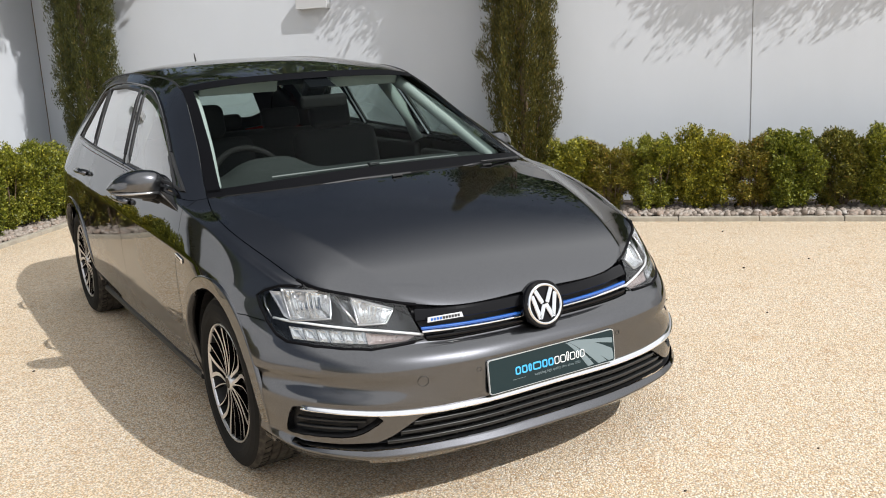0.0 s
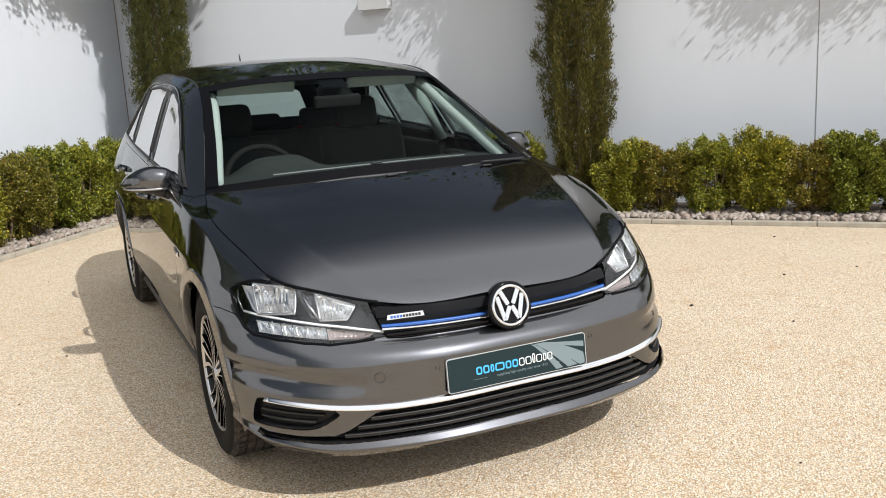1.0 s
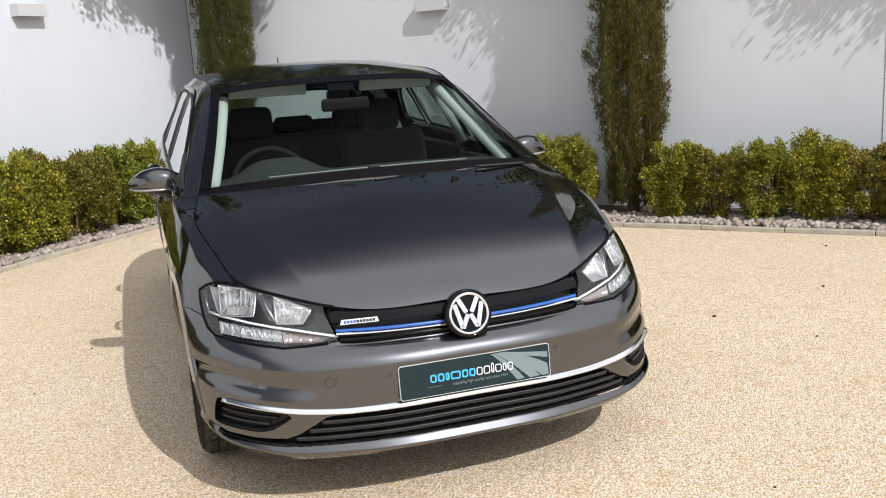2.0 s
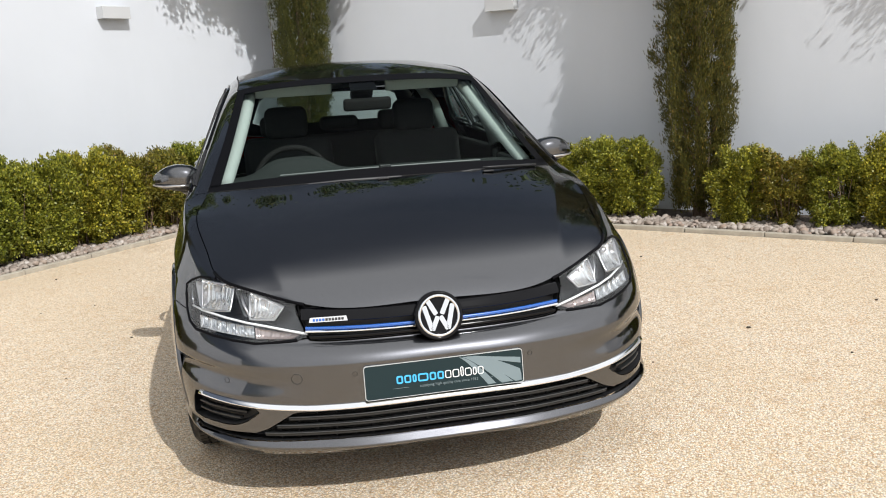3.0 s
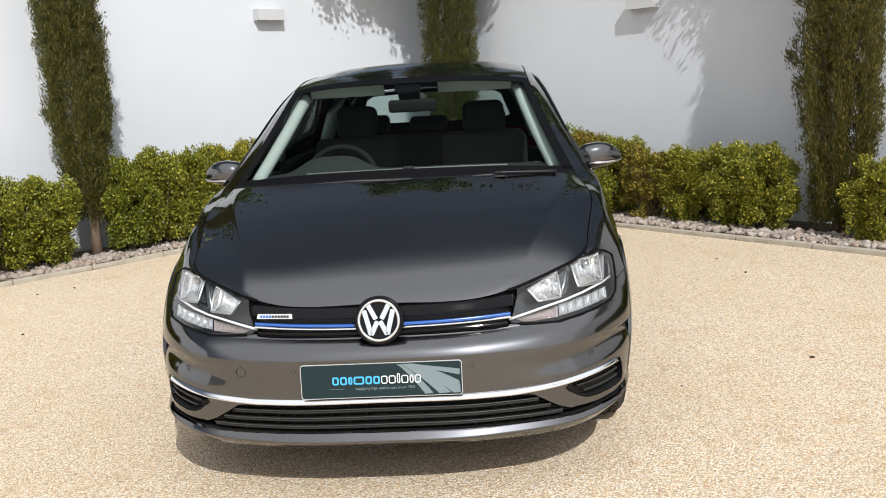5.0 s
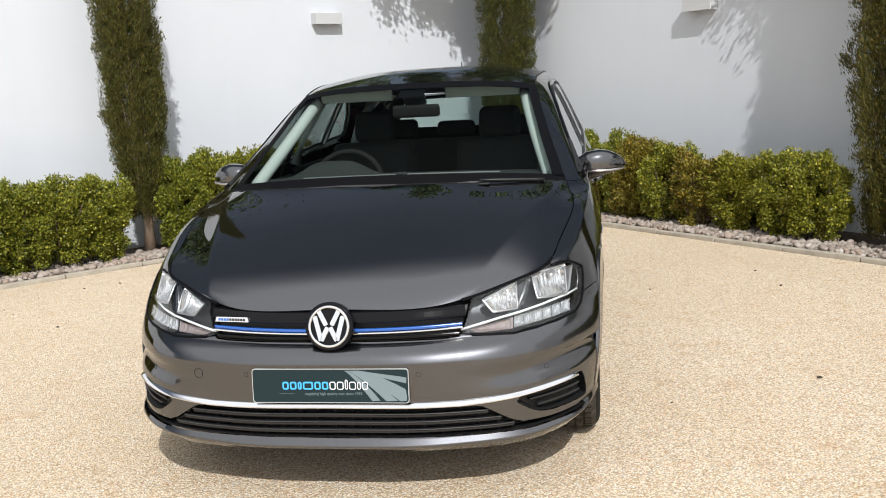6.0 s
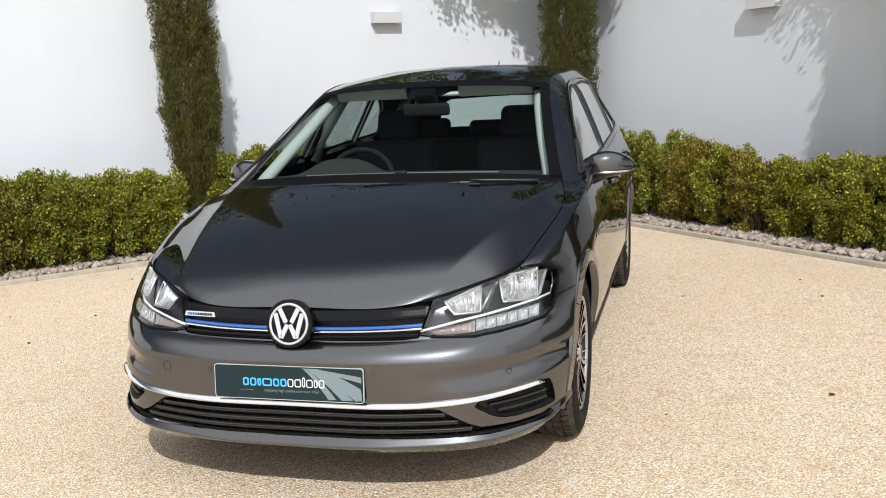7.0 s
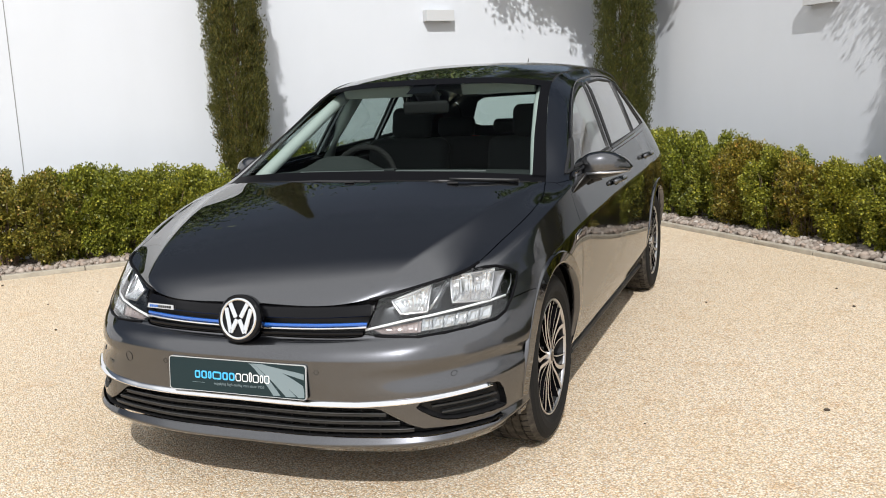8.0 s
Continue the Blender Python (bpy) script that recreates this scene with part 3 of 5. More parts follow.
# bonnet, windscreen and roof span the rails
NOSE, COWL, HEADER, TAIL = (0, .165, .653), (0, 1.06, .958), (0, 1.90, 1.372), (0, 4.08, 1.345)
centre_bonnet = through_points([NOSE, (0, .275, .738), (0, .60, .855), COWL])
centre_screen = through_points([COWL, (0, 1.45, 1.185), HEADER])
centre_roof = through_points([HEADER, (0, 2.3, 1.437), (0, 2.8, 1.455), (0, 3.5, 1.425), TAIL])
cowl_curve = arc(COWL, along(8, u_station(6)), (0, -.10, .012))
header_curve = arc(HEADER, along(8, u_station(8)), (0, -.035, .012))
tail_curve = arc(TAIL, along(8, u_station(12)), (0, .0, .03))


def crease_x(y):
    """The bonnet's crease in plan, from the lamp's inner corner to the foot of the pillar."""
    return .381 + .3474 * y - .0463 * y * y


def bonnet_terms(x, y):
    """Smooth crown, a fold along the crease and a roll at the nose."""
    h = np.log1p(np.exp((x - crease_x(y)) / .004)) * .004 if (x - crease_x(y)) < .1 else x - crease_x(y)
    g = math.exp(-(y - .165 - .30 * x * x) / .06)
    return [1, y, y * y, y**3, x * x, h, h * y, h * h, g, x * x * g]


side_rail, front_rail = rail_between(1.32, 6), rail_between(0, 1.32)
_edge = [p(k / 40) for p in (centre_bonnet, centre_bonnet, side_rail, front_rail, cowl_curve) for k in range(41)]
CROWN = np.linalg.lstsq(np.array([bonnet_terms(p[0], p[1]) for p in _edge]), np.array([p[2] for p in _edge]), rcond=None)[0]


def crown_gap(p):
    """How far an edge point lies over the smooth crown."""
    return p[2] - float(np.dot(bonnet_terms(p[0], p[1]), CROWN))


def bonnet_shape(p, s, t):
    """The smooth crown, eased onto the neighbouring panels at its edges."""
    z = float(np.dot(bonnet_terms(p[0], p[1]), CROWN))
    ease = crown_gap(front_rail(s)) * (1 - t) ** 14 + crown_gap(cowl_curve(s)) * t**20 + crown_gap(side_rail(t)) * s**16 * (1 - (1 - t) ** 14) * (1 - t**20)
    return np.array([p[0], p[1], z + ease])




def upward(bm):
    bm.normal_update()
    if sum(f.normal.z for f in bm.faces) < 0:
        bmesh.ops.reverse_faces(bm, faces=bm.faces)
    return bm


def span(rows, gap_rim=True):
    return store_normals(upward(grid_mesh(rows)))


panel("bonnet", whole(span(coons(front_rail, cowl_curve, centre_bonnet, side_rail, 80, 110, bonnet_shape))), PAINT, car, gap=.0022, depth=.018)
panel("roof", whole(span(coons(header_curve, tail_curve, centre_roof, rail_between(8, 12), 30, 60))), PAINT, car)
screen = coons(cowl_curve, header_curve, centre_screen, rail_between(6, 8), 48, 40)
glass_rows = [row[:46] for row in screen[3:38]]
panel("windscreen", whole(span(glass_rows)), SCREEN_GLASS, car, "clear windscreen with a green tint", depth=.003, gap=-.001).visible_shadow = False
for name, rows in (("screen_border_low", [r for r in screen[:4]]), ("screen_border_top", [r for r in screen[37:]])):
    panel(name, whole(span(rows)), FRIT, car, "black glass border", depth=.002, gap=0)
for sx in (1, -1):
    b = span([r[45:] for r in screen[2:38]])
    panel("pillar_trim", b if sx > 0 else mirror_copy(b), FRIT, car, depth=.002, gap=0)

# ---- the car's fittings ----
SLAT_EDGE = Mat("slat_edge_plastic", (0.045, 0.046, 0.047), 0.35).m
PLASTIC_GREY = Mat("dark_grey_plastic", (0.014, 0.0145, 0.015), 0.42).m
DASH_STRIP = Mat("grey_strip", (0.085, 0.09, 0.09), 0.5).m
CLOTH = Mat("charcoal_cloth", (0.013, 0.013, 0.014), 0.9)
CLOTH = CLOTH.bump(CLOTH.noise(400.0, 2.0), 0.4, 0.001).m
DASH = Mat("soft_dash", (0.020, 0.023, 0.022), 0.75, 0.0, Specular_IOR_Level=0.25)
DASH = DASH.bump(DASH.noise(300.0, 2.0), 0.25, 0.001).m
LINING = Mat("pale_lining", (0.36, 0.39, 0.375), 0.9).m
SILVER = Mat("machined_alloy", (0.58, 0.58, 0.60), 0.28, 1.0).m
REFLECTOR = Mat("lamp_reflector", (0.84, 0.85, 0.86), 0.16, 1.0).m
LIGHT_GUIDE = Mat("white_light_guide", (0.82, 0.84, 0.86), 0.15, 0.0, Coat_Weight=1.0).m
LAMP_DARK = Mat("smoked_housing", (0.055, 0.058, 0.062), 0.22, 0.8).m
LAMP_GREY = Mat("lamp_housing", (0.22, 0.23, 0.24), 0.25, 0.8).m
LED_CLEAR = Mat("lamp_optic", (0.62, 0.64, 0.66), 0.12, 0.75).m
BLUE = Mat("blue_strip", (0.016, 0.10, 0.40), 0.2, 0.0, Coat_Weight=1.0).m
AMBER = Mat("pale_indicator", (0.42, 0.36, 0.35), 0.15, 0.6).m
PLATE_DARK = Mat("plate_teal", (0.010, 0.024, 0.028), 0.4, 0.0, Specular_IOR_Level=0.25).m
PLATE_RIM = Mat("plate_rim_grey", (0.42, 0.44, 0.45), 0.3).m
PLATE_PALE = Mat("plate_pale", (0.17, 0.22, 0.24), 0.3).m
WHITE = Mat("white_print", (0.80, 0.82, 0.83), 0.4).m
CYAN = Mat("cyan_print", (0.06, 0.42, 0.80), 0.4).m


def bar(x0, x1, z_at, high, deep, out, n=40, taper=0.0, lean=0.0):
    """A bar with rounded edges that follows the nose from x0 to x1 at the height z_at(x)."""
    bm = bmesh.new()
    rings = []
    sec = [(a, b) for a, b in rounded(1.0, 1.0, 0.28, 2)]
    for k in range(n + 1):
        x = x0 + (x1 - x0) * k / n
        p = front_at(x, z_at(x))
        side = (front_at(x + .01, z_at(x + .01)) - front_at(x - .01, z_at(x - .01))).normalized()
        fore = side.cross(Vector((0, 0, 1))).normalized()
        if fore.y > 0:
            fore = -fore
        grow = 1.0 - taper * abs(2 * k / n - 1) ** 4
        rings.append([bm.verts.new(p + fore * (out + deep * a - lean * b) + Vector((0, 0, 1)) * (high * b * grow)) for a, b in sec])
    m = len(sec)
    for a, b in zip(rings, rings[1:]):
        for k in range(m):
            bm.faces.new((a[k], a[(k + 1) % m], b[(k + 1) % m], b[k]))
    bm.faces.new(rings[0])
    bm.faces.new(rings[-1])
    bmesh.ops.recalc_face_normals(bm, faces=bm.faces)
    return bm


def backing(number, push, sx=0):
    """The skin of a region pushed inwards, as the floor of a recess."""
    b = take(shell, TAGS, number)
    lay = b.verts.layers.float_vector.get("out")
    for v in b.verts:
        v.co += Vector((0, push, 0)) - Vector((v[lay].x, 0, 0)) * push * .5
    for e in bmesh.ops.extrude_edge_only(b, edges=[e for e in b.edges if e.is_boundary and not middle(e)])["geom"]:
        if isinstance(e, bmesh.types.BMVert):
            e.co += Vector((0, -push * .93, 0)) + Vector((e[lay].x, 0, 0)) * push * .5
    cx, cz = (0 if sx == 0 else sum(v.co.x for v in b.verts) / len(b.verts)), sum(v.co.z for v in b.verts) / len(b.verts)
    for v in b.verts:
        v.co.x, v.co.z = cx + (v.co.x - cx) * .988, cz + (v.co.z - cz) * .972
    if sx == 0:
        return whole(b)
    return b if sx > 0 else mirror_copy(b)


# upper grille
grille = part("upper_grille", backing(R_GRILLE, .035), BLACK_TRIM, car, "black grille with a blue strip")
part("top_bar", bar(-.435, .435, lambda x: .628 + .03 * x * x, .036, .02, -.010, 60, lean=.018), GLOSS_BLACK, grille, "gloss black bar")
part("low_bar", bar(-.415, .415, lambda x: .559 + .02 * x * x, .013, .018, -.012, 60), GLOSS_BLACK, grille, "gloss black bar")
part("blue_strip", bar(-.425, .425, lambda x: .5865 + .035 * x * x, .0095, .012, -.006, 60), BLUE, grille, "glossy blue strip")
part("chrome_strip", bar(-.425, .425, lambda x: .5780 + .035 * x * x, .0062, .015, -.003, 60, lean=.005), CHROME, grille, "thin chrome strip")

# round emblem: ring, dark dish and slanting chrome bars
emblem = part("emblem", lathe(bmesh.new(), [(0, 0), (.058, 0), (.062, .004), (.062, -.012), (0, -.012)], 40), GLOSS_BLACK, car, "round chrome and black emblem",
              at=Matrix.Translation((0, .121, .609)) @ pose(0, 0, 0, -12, 0, 0) @ pose(0, 0, 0, 0, 0, -90))
part("surround", lathe(bmesh.new(), [(.070, .006), (.0795, .002), (.0795, -.03), (.068, -.03), (.070, .006)], 48), GLOSS_BLACK, emblem, smooth=True)
part("ring", lathe(bmesh.new(), [(.0585, .003), (.060, .009), (.064, .0115), (.068, .009), (.0705, .003), (.0705, -.006), (.0585, -.006), (.0585, .003)], 64), CHROME, emblem, "chrome ring", smooth=True)
for pts in (((-.034, .052), (-.009, .004)), ((.034, .052), (.009, .004)), ((-.047, .034), (-.026, -.046)), ((.047, .034), (.026, -.046)),
            ((-.026, -.046), (-.004, -.002)), ((.026, -.046), (.004, -.002))):
    (ax, az), (bx, bz) = pts
    d = Vector((bx - ax, bz - az)).normalized()
    w = Vector((-d.y, d.x)) * .0078
    b = plate(bmesh.new(), [(ax + w.x, az + w.y), (ax - w.x, az - w.y), (bx - w.x, bz - w.y), (bx + w.x, bz + w.y)], .007)
    bmesh.ops.recalc_face_normals(b, faces=b.faces)
    bmesh.ops.bevel(b, geom=b.edges[:], offset=.0018, segments=2, affect="EDGES")
    part("emblem_bar", b, CHROME, emblem, "slanting chrome bar", at=pose(.008, 0, 0, 90, 0, 90))

# lower intake
intake = part("lower_grille", backing(R_INTAKE, .05), BLACK_TRIM, car, "black slatted lower grille")
for z, wide in ((.3200, .505), (.2930, .545), (.2660, .585)):
    part("slat", bar(-wide, wide, lambda x, z=z: z - .004, .013, .030, -.020, 60), PLASTIC_GREY, intake, "dark grey slat")
    # a thin paler bar along each slat's upper part
    part("slat_edge", bar(-wide, wide, lambda x, z=z: z + .003, .003, .006, -.004, 60), SLAT_EDGE, intake, "thin paler slat edge")
for k in range(19):
    x = -.54 + 1.08 * k / 18
    part("fin", bar(x - .0018, x + .0018, lambda q: .284, .100, .012, -.030, 1), BLACK_TRIM, intake)
part("chrome_trim", bar(-.783, .783, lambda x: .3555 + .022 * max(0, abs(x) - .42) / .38 + .000 * x, .0175, .018, .001, 110, taper=.30, lean=.011), CHROME, car, "chrome strip across the bumper", smooth=True)
for sx in (1, -1):
    fog = part("fog_insert", backing(R_FOG, .04, sx), BLACK_TRIM, car, "black corner vent")
    for z in (.334, .310):
        part("slat", bar(sx * (.665 if z < .32 else .64), sx * .80, lambda x, z=z: z, .008, .02, -.018, 12), PLASTIC_GREY, fog)


def ring_groove(parent, x, z, r, thick, name, material=BLACK_TRIM, fill=None):
    pts = [front_at(x + r * math.cos(a), z + r * math.sin(a), .0006) for a in np.linspace(0, math.tau, 29)[:-1]]
    ob = part(name, tube(bmesh.new(), pts, thick, 6, True), material, parent)
    return ob


ring_groove(car, -.468, .450, .0165, .0011, "towing_cap")
for x, z in ((-.286, .457), (.290, .457), (-.69, .430), (.69, .430)):
    ring_groove(car, x, z, .0075, .0009, "parking_sensor")

# dealer's plate where the number plate sits
plate_at = pose(0, .0745, .424, 85, 0, 0)
number_plate = part("number_plate", plate(bmesh.new(), rounded(.520, .111, .010), .006), PLATE_DARK, car, "dark teal dealer plate with pale rays", at=plate_at)
rim = bmesh.new()
outer, inner = rounded(.5215, .1125, .010), rounded(.5170, .1080, .009)
ro, ri = [rim.verts.new((x, y, .0012)) for x, y in outer], [rim.verts.new((x, y, .0012)) for x, y in inner]
rd = [rim.verts.new((x, y, -.006)) for x, y in outer]
for k in range(len(ro)):
    j = (k + 1) % len(ro)
    rim.faces.new((ro[k], ro[j], ri[j], ri[k]))
    rim.faces.new((rd[k], rd[j], ro[j], ro[k]))
part("plate_rim", rim, PLATE_RIM, number_plate, "thin pale edge")


def frame_bar(wide, high, thick):
    """A flat rounded frame, standing for one letter of a brand name."""
    bm = bmesh.new()
    a, b = rounded(wide, high, .0065, 4), rounded(wide - 2 * thick, high - 2 * thick, .003, 4)
    va, vb = [bm.verts.new((x, y, 0)) for x, y in a], [bm.verts.new((x, y, 0)) for x, y in b]
    vc = [bm.verts.new((x, y, -.0012)) for x, y in a]
    for k in range(len(a)):
        j = (k + 1) % len(a)
        bm.faces.new((va[k], va[j], vb[j], vb[k]))
        bm.faces.new((vc[k], vc[j], va[j], va[k]))
    return bm


x = -.158
for k, wide in enumerate((.021, .022, .013, .034, .021, .021, .020, .022, .010, .022, .012, .019)):
    part("letter_bar", frame_bar(wide, .026 if k != 8 else .033, .0052 if k < 6 else .0030), CYAN if k < 6 else WHITE, number_plate,
         "cyan shape" if k < 6 else "white shape", at=pose(x + wide / 2, .001 if k != 8 else .0045, .0022))
    x += wide + .0044
words = bpy.data.curves.new("small_words", "FONT")
words.body, words.size, words.align_x = "supplying high quality cars since 1953", .0128, "CENTER"
words.extrude = .0002
wob = new("small_words", words)
wob.parent, wob.matrix_basis = number_plate, pose(.012, -.0295, .0016)
words.materials.append(PLATE_PALE)
for sx, x0 in ((-1, -.145), (1, .14)):
    part("thin_rule", plate(bmesh.new(), rounded(.05 if sx < 0 else .035, .0009, .0004, 1), .0008), PLATE_PALE, number_plate, at=pose(x0, -.026, .0016))
for k in range(5):
    # pale rays that fan out towards the plate's corner
    a, b = .120 + .036 * k, .142 + .046 * k
    b = min(b, .252)
    pts = []
    for s in np.linspace(0, 1, 9):
        pts.append((.03 + .01 * k + (a - .03) * s**1.2 + .02, .050 - .100 * s ** 1.5 if k < 4 else .050 - .055 * s))
    for s in np.linspace(1, 0, 9):
        pts.append((.034 + .012 * k + (b - .03) * s**1.15 + .02, .050 - .098 * s ** 1.7 if k < 4 else .050 - .03 * s))
    pts = [(min(px, .253), min(max(py, -.050), .050)) for px, py in pts]
    bm = plate(bmesh.new(), pts, .0006)
    part("pale_ray", bm, PLATE_PALE, number_plate, at=pose(0, 0, .0007 + .0001 * k))

# small badge on the grille
badge = part("grille_badge", plate(bmesh.new(), [(-.062, -.0075), (.062, -.0075), (.058, .0085), (-.058, .0085)], .004), Mat("badge_silver", (.75, .76, .78), .2, .6).m, car,
             "slim silver badge", at=pose(-.351, .171, .6225, 78, 0, -8))
for k in range(10):
    part("letter_bar", plate(bmesh.new(), rounded(.0075, .0085, .001, 1), .001), BLUE if k < 4 else BLACK_TRIM, badge, at=pose(-.046 + .0102 * k, 0, .0014))


# headlights
def dish(corners, out, deep, flutes=0.0, n=14):
    """A hollow reflector between four corners given as x, z."""
    c = [np.array(q) for q in corners]
    rows = []
    for j in range(n + 1):
        b = j / n
        row = []
        for i in range(n * 2 + 1):
            a = i / (n * 2)
            q = (1 - b) * ((1 - a) * c[0] + a * c[1]) + b * ((1 - a) * c[3] + a * c[2])
            bowl = (1 - (2 * a - 1) ** 4) * (1 - (2 * b - 1) ** 4)
            p = front_at(float(q[0]), float(q[1]))
            row.append(Vector((p.x - .2 * deep * bowl, p.y + out + deep * bowl + flutes * math.sin(a * 50) * bowl, p.z)))
        rows.append(row)
    return grid_mesh(rows)


def lamp_bar(pts, r, out, sides=6):
    return tube(bmesh.new(), [front_at(x, z) + Vector((-.012, out, 0)) for x, z in pts], r, sides)


def outline(corners, out):
    pts = []
    for (ax, az), (bx, bz) in zip(corners, corners[1:] + corners[:1]):
        for s in np.linspace(0, 1, 7)[:-1]:
            pts.append(front_at(ax + (bx - ax) * s, az + (bz - az) * s) + Vector((0, out, 0)))
    return pts


MAIN = [(.662, .638), (.757, .630), (.752, .719), (.640, .713)]
INNER = [(.520, .617), (.598, .619), (.592, .694), (.486, .655)]
FACET = [(.757, .630), (.768, .640), (.779, .708), (.752, .709)]
BRIDGE = [(.600, .621), (.618, .626), (.642, .700), (.592, .680)]
for sx in (1, -1):
    flip = (lambda b: b) if sx > 0 else mirror_copy
    lamp = part("headlight", flip(backing(R_LAMP, .085, 1)), LAMP_DARK, car, "clear headlight with chrome reflectors")
    lens = take(shell, TAGS, R_LAMP)
    lens_ob = panel("lens", lens if sx > 0 else mirror_copy(lens), LENS, lamp, "clear lens", depth=.004, gap=.002)
    lens_ob.visible_shadow = False
    seal = [front_at(x, z) + Vector((-.001, .0015, 0)) for x, z in HEADLIGHT if not (z > .735 or x < .43)]
    part("seal", flip(tube(bmesh.new(), seal, .0056, 8)), FRIT, lamp, "black seal")
    top = [Vector(along(8, u_station(q))) + Vector((0, .002, -.001)) for q in np.linspace(1.25, 3.1, 40)]
    part("top_seal", flip(tube(bmesh.new(), top, .0062, 8)), FRIT, lamp, "black seal under the bonnet edge")
    for quad, name, dep in ((MAIN, "main_reflector", .060), (INNER, "inner_reflector", .048)):
        ref = part(name, flip(dish(quad, .014, dep, .0030, 22)), REFLECTOR, lamp, "fluted chrome reflector", smooth=True)
        part("rim", flip(tube(bmesh.new(), outline(quad, .018), .0036, 6, True)), SILVER, ref, smooth=True)
        cx, cz = sum(q[0] for q in quad) / 4, sum(q[1] for q in quad) / 4
        bulb = bmesh.new()
        at = front_at(cx, cz + .012) + Vector((0, .070, 0))
        bmesh.ops.create_uvsphere(bulb, u_segments=16, v_segments=10, radius=.0125, matrix=Matrix.Translation(at))
        bmesh.ops.create_cone(bulb, cap_ends=True, segments=16, radius1=.018, radius2=.014, depth=.03, matrix=Matrix.Translation(at + Vector((0, .02, 0))) @ Matrix.Rotation(math.pi / 2, 4, "X"))
        part("bulb", flip(bulb), SILVER, ref, "bulb with a silver cap", smooth=True)
    part("outer_facet", flip(dish(FACET, .022, .010, .0, 6)), SILVER, lamp, "bright slanted facet")
    part("bridge", flip(dish(BRIDGE, .030, .020, .0, 6)), LAMP_GREY, lamp, "smoked chrome wedge")
    part("side_blade", flip(lamp_bar([(.640, .702), (.628, .660), (.610, .622)], .0042, .024)), SILVER, lamp, smooth=True)
    part("light_line", flip(lamp_bar([(.430, .573), (.50, .588), (.548, .598), (.62, .608), (.689, .617), (.770, .626), (.803, .632)], .0044, .008)), LIGHT_GUIDE, lamp, "white light guide", smooth=True)
    part("edge_line", flip(lamp_bar([(.803, .632), (.807, .66), (.800, .694)], .003, .022)), LAMP_GREY, lamp, smooth=True)
    for k in range(6):
        x0 = .588 + .030 * k
        quad = [(x0, .5640 + .0024 * k), (x0 + .0285, .5664 + .0024 * k), (x0 + .0285, .6010 + .0024 * k), (x0, .5990 + .0024 * k)]
        block = part("daytime_light", flip(dish(quad, .013, .016, .0022, 8)), LED_CLEAR, lamp, "clear light block", smooth=True)
        part("divider", flip(lamp_bar([(x0, .565 + .0024 * k), (x0, .599 + .0024 * k)], .0008, .011)), LAMP_GREY, block)
    quad = [(.47, .5585), (.584, .5600), (.584, .594), (.440, .571)]
    part("indicator", flip(dish(quad, .020, .012, .0015, 10)), AMBER, lamp, "pale clear indicator")

# underbody, arch liners and engine bay
under = bmesh.new()
box(under, (1.62, 2.05, .06), pose(0, 2.18, .215), .02)
box(under, (1.04, 3.6, .06), pose(0, 2.20, .213), .02)
box(under, (1.02, .72, .40), pose(0, .74, .43), .03)
box(under, (.96, .5, .3), pose(0, 3.95, .40), .03)
part("underbody", under, BLACK_TRIM, car)
for sx in (1, -1):
    for hy in (HUB_F, HUB_R):
        b = bmesh.new()
        rows = []
        for x in np.linspace(.52, .845, 6):
            rows.append([Vector((sx * x, hy + .352 * math.cos(a), HUB_Z + .352 * math.sin(a))) for a in np.linspace(-.15, math.pi + .15, 30)])
        b = grid_mesh(rows)
        vs_ = [b.verts.new((sx * .52, hy + .352 * math.cos(a), HUB_Z + .352 * math.sin(a))) for a in np.linspace(-.15, math.pi + .15, 30)]
        b.faces.new(vs_)
        part("arch_liner", b, BLACK_TRIM, car, smooth=False)


# rolled lips round the wheel arches
def arch_lip(hy, hz, sx):
    lowest = .228 if hy < 2 else .262
    turns = [a for a in np.linspace(-.30, math.pi + .30, 90) if hz + .34 * math.sin(a) > lowest]
    rim_x = lambda r: np.polyval(np.polyfit(turns, [side_at(hy + r * math.cos(a), hz + r * math.sin(a)).x for a in turns], 5), turns)
    outer, inner = rim_x(.392), rim_x(.347)
    rows = []
    for a, xo, xi in zip(turns, outer, inner):
        proud = min(1.0, max(0.1, (hz + .37 * math.sin(a) - .26) / .16))
        x1 = xo + .007 * proud
        x2 = max(xi + .003 * proud, x1 - .002)
        row = []
        for r, x in ((.3945, xo - .006), (.3925, xo + .003), (.3905, x1 - .001), (.3885, x1), (.386, x1), (.354, x2), (.351, x2), (.348, x2 - .001), (.3455, x2 - .004), (.344, x2 - .03)):
            row.append(Vector((sx * x, hy + r * math.cos(a), hz + r * math.sin(a))))
        rows.append(row)
    b = grid_mesh(rows)
    b.normal_update()
    if sum(f.normal.x * sx for f in b.faces) < 0:
        bmesh.ops.reverse_faces(b, faces=b.faces)
    return b


for sx in (1, -1):
    for hy in (HUB_F + .008, HUB_R):
        part("arch_lip", arch_lip(hy, HUB_Z + .004, sx), PAINT, car, "rolled painted wheel arch lip", smooth=True)


